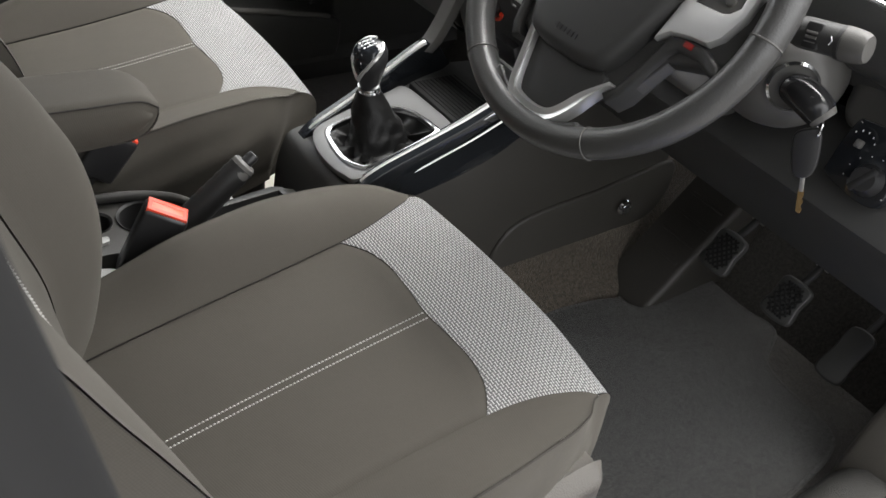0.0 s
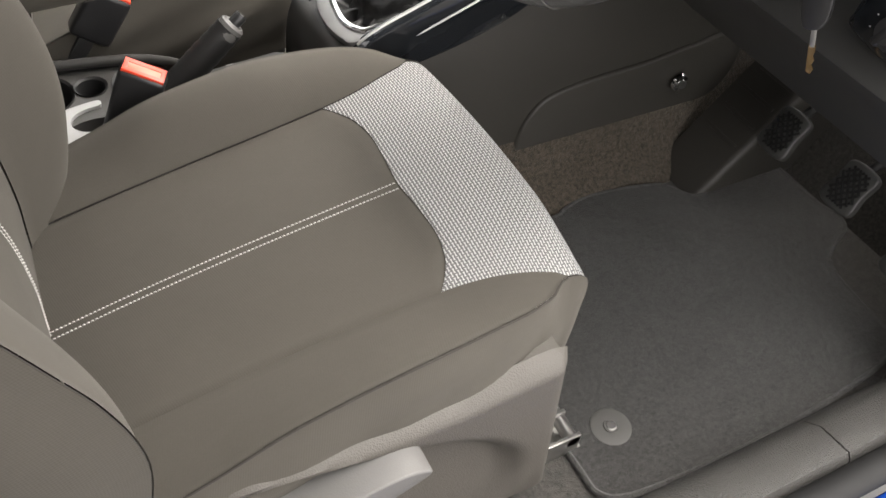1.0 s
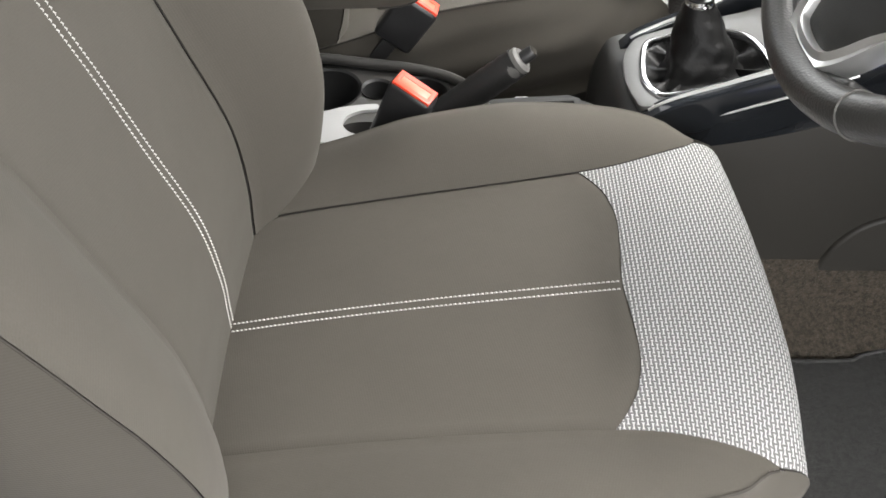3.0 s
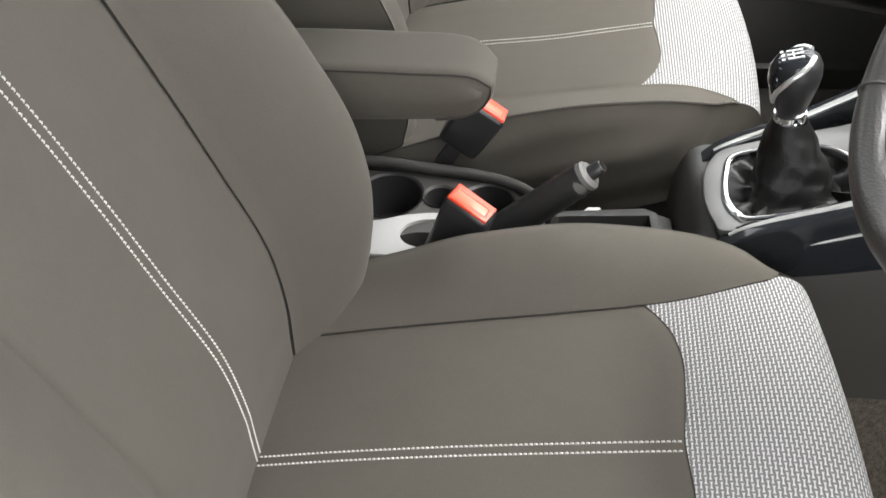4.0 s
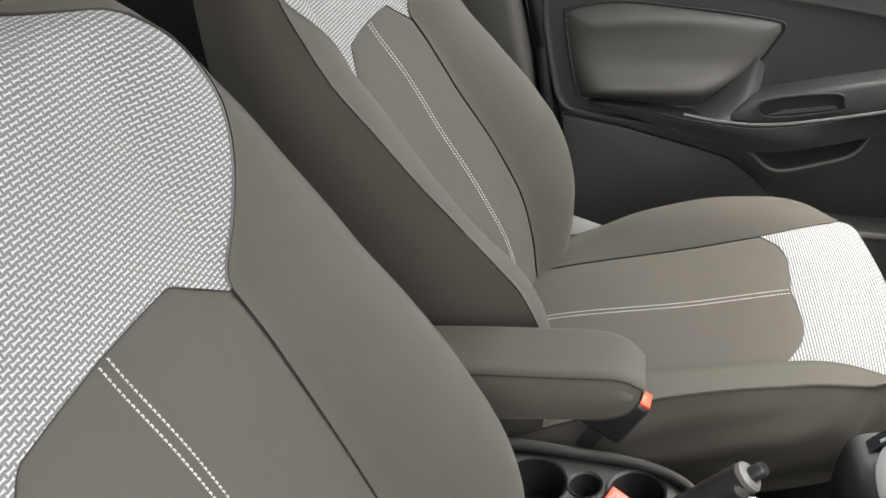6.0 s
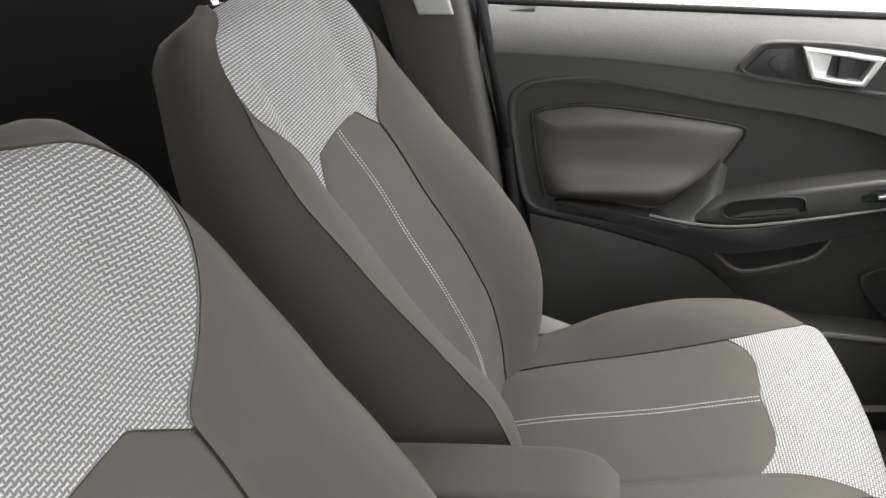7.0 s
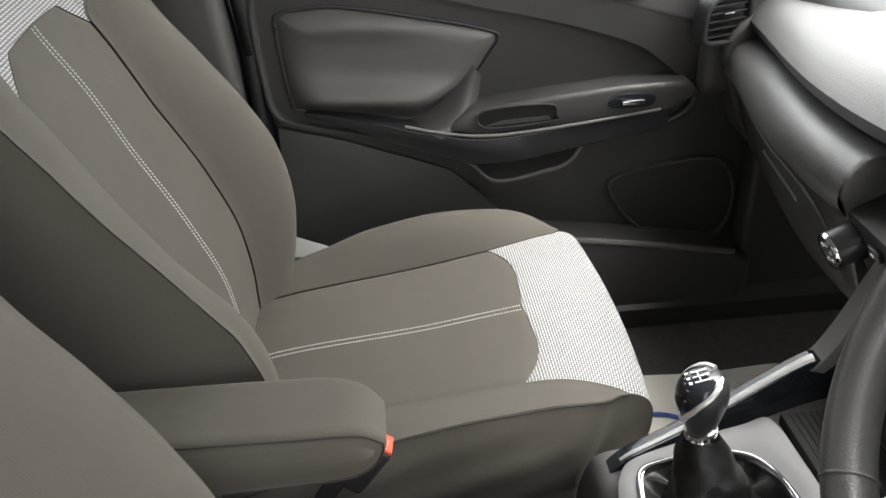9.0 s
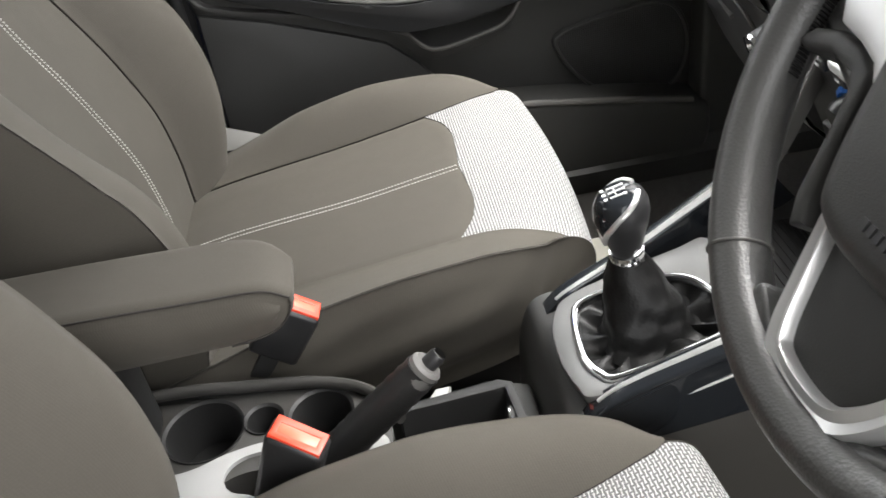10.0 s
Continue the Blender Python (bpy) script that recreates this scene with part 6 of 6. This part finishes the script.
    part("hot_mark", tube([cen @ Vector((0, 0.022 * math.cos(a), 0.022 * math.sin(a))) for a in [radians(190 + k * 8) for k in range(9)]], 0.0032, 6), RED, k2)
    for k in range(5):
        b = part("button", moved(box(-0.006, 0.0, -0.010, 0.010, -0.006, 0.006, 0.002), st @ Matrix.Translation((0, 0.066 - k * 0.034, 0.066))), SATIN, c)
        part("button_mark", moved(box(-0.0072, -0.0055, -0.003, 0.003, -0.0012, 0.0012, 0), st @ Matrix.Translation((0, 0.066 - k * 0.034, 0.066))), WHITE, b)
    unit = part("media_slot", moved(box(-0.012, 0.01, -0.060, 0.060, -0.062, -0.014, 0.004), st), SATIN, c)
    part("slot_edge", moved(box(-0.0145, -0.010, -0.050, 0.054, -0.058, -0.053, 0.001), st), SILVER, unit)
    for k in range(6):
        part("slot_mark", moved(box(-0.0132, -0.0118, -0.012 + k * 0.008, -0.007 + k * 0.008, -0.040, -0.036, 0), st), WHITE, unit)
    low = part("lower_bin", moved(box(-0.010, 0.01, -0.075, 0.065, -0.165, -0.075, 0.006, 3), st), PLASTIC, c)
    for k in range(7):
        part("moulded_mark", moved(box(-0.0125, -0.0095, -0.045 + k * 0.014, -0.034 + k * 0.014, -0.125 - 0.004 * (k % 2), -0.113, 0.001), st), BLACK, low)
    attach(c)


dash()


# ---------------------------------------------------------------- driver's footwell
def footwell():
    mat = thing("floor_mat", (0.8, -0.05, FLOOR), "charcoal carpet floor mat with a bound edge and round clip", "floor mat")
    shape = outline([(0.533, -0.276), (0.56, -0.294), (0.63, -0.301), (0.72, -0.303), (0.813, -0.302), (0.90, -0.296), (1.00, -0.283), (1.045, -0.258), (1.054, -0.20), (1.060, -0.140), (1.076, -0.104),
                     (1.114, -0.082), (1.148, -0.066), (1.157, -0.042), (1.146, 0.0), (1.143, 0.05), (1.146, 0.098), (1.128, 0.117), (1.07, 0.110), (1.00, 0.089), (0.969, 0.088), (0.952, 0.106), (0.932, 0.132),
                     (0.866, 0.149), (0.800, 0.155), (0.755, 0.146), (0.735, 0.138), (0.64, 0.138), (0.545, 0.138), (0.531, 0.10), (0.528, -0.10), (0.530, -0.24)], 180)
    top = FLOOR + 0.009
    slope = Matrix.Translation((0.55, 0, 0)) @ Matrix.Rotation(radians(-0.6), 4, "Y") @ Matrix.Translation((-0.55, 0, 0))
    part("carpet", moved(prism(shape, "z", FLOOR + 0.001, top, 0.003, 2), slope), MAT_PILE, mat)
    part("binding", moved(tube([(a, b, FLOOR + 0.006) for a, b in shape], 0.0042, 8, True), slope), BINDING, mat)
    m = slope @ Matrix.Translation((0.597, -0.209, top))
    clip = part("clip", lathe([(0.0, 0.003), (0.009, 0.003), (0.010, 0.0012), (0.024, 0.0022), (0.0265, 0.0008), (0.027, -0.002)], m, 36), PLASTIC_MID, mat, "grey plastic clip disc")
    part("clip_stud", lathe([(0.0, 0.0048), (0.0055, 0.0045), (0.0070, 0.0030), (0.0070, 0.001)], m, 20), STEEL, clip)
    attach(mat)

    def pedal(name, at, w, h, tilt, label, ribbed=True, arm=True):
        p = thing(name, at, label, "pedal", "pedals")
        m = Matrix.Translation(at) @ Matrix.Rotation(radians(tilt), 4, "Y")
        pad_out = outline([(-w / 2, -h / 2), (w / 2, -h / 2), (w / 2 * 1.02, 0), (w / 2 * 0.92, h / 2), (-w / 2 * 0.92, h / 2), (-w / 2 * 1.02, 0)], 36)
        pad = part("pad", moved(prism(pad_out, "x", 0.008, -0.006, 0.004, 3), m), PEDAL_RUBBER, p)
        if ribbed:
            for k in range(-3, 4):
                for sg in (-1, 1):
                    c = k * w / 5
                    line = []
                    for f in range(9):
                        q = lerp(-0.48, 0.48, f / 8)
                        yy, zz = c + sg * q * h * 0.75, q * h * 0.88
                        if abs(yy) < w * 0.46:
                            line.append(m @ Vector((-0.0065, yy, zz)))
                    if len(line) > 2:
                        part("tread", tube(line, 0.0020, 5), RUBBER, pad)
        if arm:
            part("arm", tube([m @ Vector((0.004, 0, h * 0.3)), m @ Vector((0.03, 0.002, h * 0.9)), m @ Vector((0.05, 0.004, h * 1.6)), m @ Vector((0.06, 0.006, h * 3.0))], 0.007, 10), BLACK, p)
            part("pivot_bolt", tube([m @ Vector((0.036, -0.010, h * 1.15)), m @ Vector((0.036, 0.012, h * 1.15))], 0.006, 10), STEEL, p)
        attach(p)

    pedal("clutch_pedal", (1.035, 0.033, 0.319), 0.050, 0.066, 32, "black rubber clutch pedal with a lattice tread")
    pedal("brake_pedal", (1.043, -0.094, 0.315), 0.050, 0.066, 32, "black rubber brake pedal with a lattice tread")
    pedal("accelerator_pedal", (1.085, -0.201, 0.272), 0.042, 0.088, 40, "plain black accelerator pedal", False)
    rest = thing("footrest", (1.15, 0.15, FLOOR), "black plastic footrest beside the clutch pedal", "footrest")
    part("base", prism([(0.962, 0.158), (0.985, 0.180), (1.20, 0.42), (1.32, 0.42), (1.20, 0.15)], "y", 0.190, 0.085, 0.016, 4), FLANK, rest)
    for k in range(5):
        part("tread_bar", moved(box(-0.003, 0.003, -0.036, 0.036, 0.0, 0.0022, 0.0008), Matrix.Translation((1.035 + k * 0.026, 0.138, 0.2365 + k * 0.029)) @ Matrix.Rotation(radians(-48), 4, "Y")), FLANK, rest)
    attach(rest)

    # paper mat on the passenger's floor
    def sheet(u, v):
        x, y = lerp(0.47, 0.86, u), lerp(0.452, 0.868, v)
        z = FLOOR + 0.004 + 0.245 * max(0.0, 1 - v * 3.2) ** 2 * (1 - 0.6 * smooth((u - 0.15) / 0.3))  + 0.006 * math.sin(u * 5 + v * 3) ** 2
        return Vector((x + 0.02 * v, y, z)), (x, y)

    paper = thing("paper_mat", (0.7, 0.73, FLOOR), "cream paper floor protector with a blue ring printed on it", "paper mat")
    part("sheet", grid(sheet, 24, 18, thick=0.0006), PAPER, paper)
    part("printed_ring", ring_prism(circle(0.625, 0.73, 0.060, 36, 0.045), circle(0.625, 0.73, 0.052, 36, 0.037), "z", FLOOR + 0.011, FLOOR + 0.0125), INK, paper)
    attach(paper)

    # rail end and its cover below the driver's seat
    rail = thing("seat_rail_end", (0.50, -0.19, FLOOR), "bare steel rail end under the driver's seat", "seat rail")
    part("channel", box(0.44, 0.545, -0.216, -0.172, FLOOR + 0.002, FLOOR + 0.012, 0.002), STEEL, rail)
    for y in (-0.213, -0.178):
        part("flange", box(0.44, 0.540, y - 0.003, y + 0.003, FLOOR + 0.010, FLOOR + 0.040, 0.001), STEEL, rail)
    part("bolt", tube([(0.530, -0.216, FLOOR + 0.030), (0.530, -0.160, FLOOR + 0.030)], 0.009, 14), STEEL, rail)
    attach(rail)

    # pale webbing at the passenger seat's outer hinge
    belt = thing("seat_belt_webbing", (0.04, 0.955, 0.43), "pale grey seat belt webbing beside the passenger seat", "seat belt")
    bm = grid(lambda u, v: (Vector((lerp(0.062, 0.135, u), 0.940 + 0.014 * v, lerp(0.435, 0.415, u) + 0.040 * (v - 0.6) * (1 - 0.8 * u))), (u, v)), 12, 6, thick=0.0015)
    part("webbing", bm, plain("grey_webbing", (0.22, 0.215, 0.205), 0.8), belt)
    attach(belt)


footwell()


# ---------------------------------------------------------------- outside
def outside():
    f = thing("fence", (0.6, 3.6, -0.27), "white slatted metal fence beyond the car", "fence")
    for i in range(130):
        part("slat", box(-1.6 + i * 0.052, -1.557 + i * 0.052, 3.58, 3.61, -0.25, 1.15, 0), WHITE, f, flat=True)
    for z in (0.0, 1.0):
        part("rail", box(-1.7, 5.1, 3.61, 3.65, z, z + 0.06, 0), WHITE, f, flat=True)
    attach(f)
    # unseen wall, added to hold back side light from the open driver's door
    wall = part("wall_light_block", box(-8.0, 0.0, -1.3, -1.1, -0.27, 2.4, 0.01), plain("grey_render", (0.10, 0.098, 0.094), 0.9))
    tagged(wall, "plain grey wall added out of view to block light at the driver's door", "wall", kind="structure")


outside()
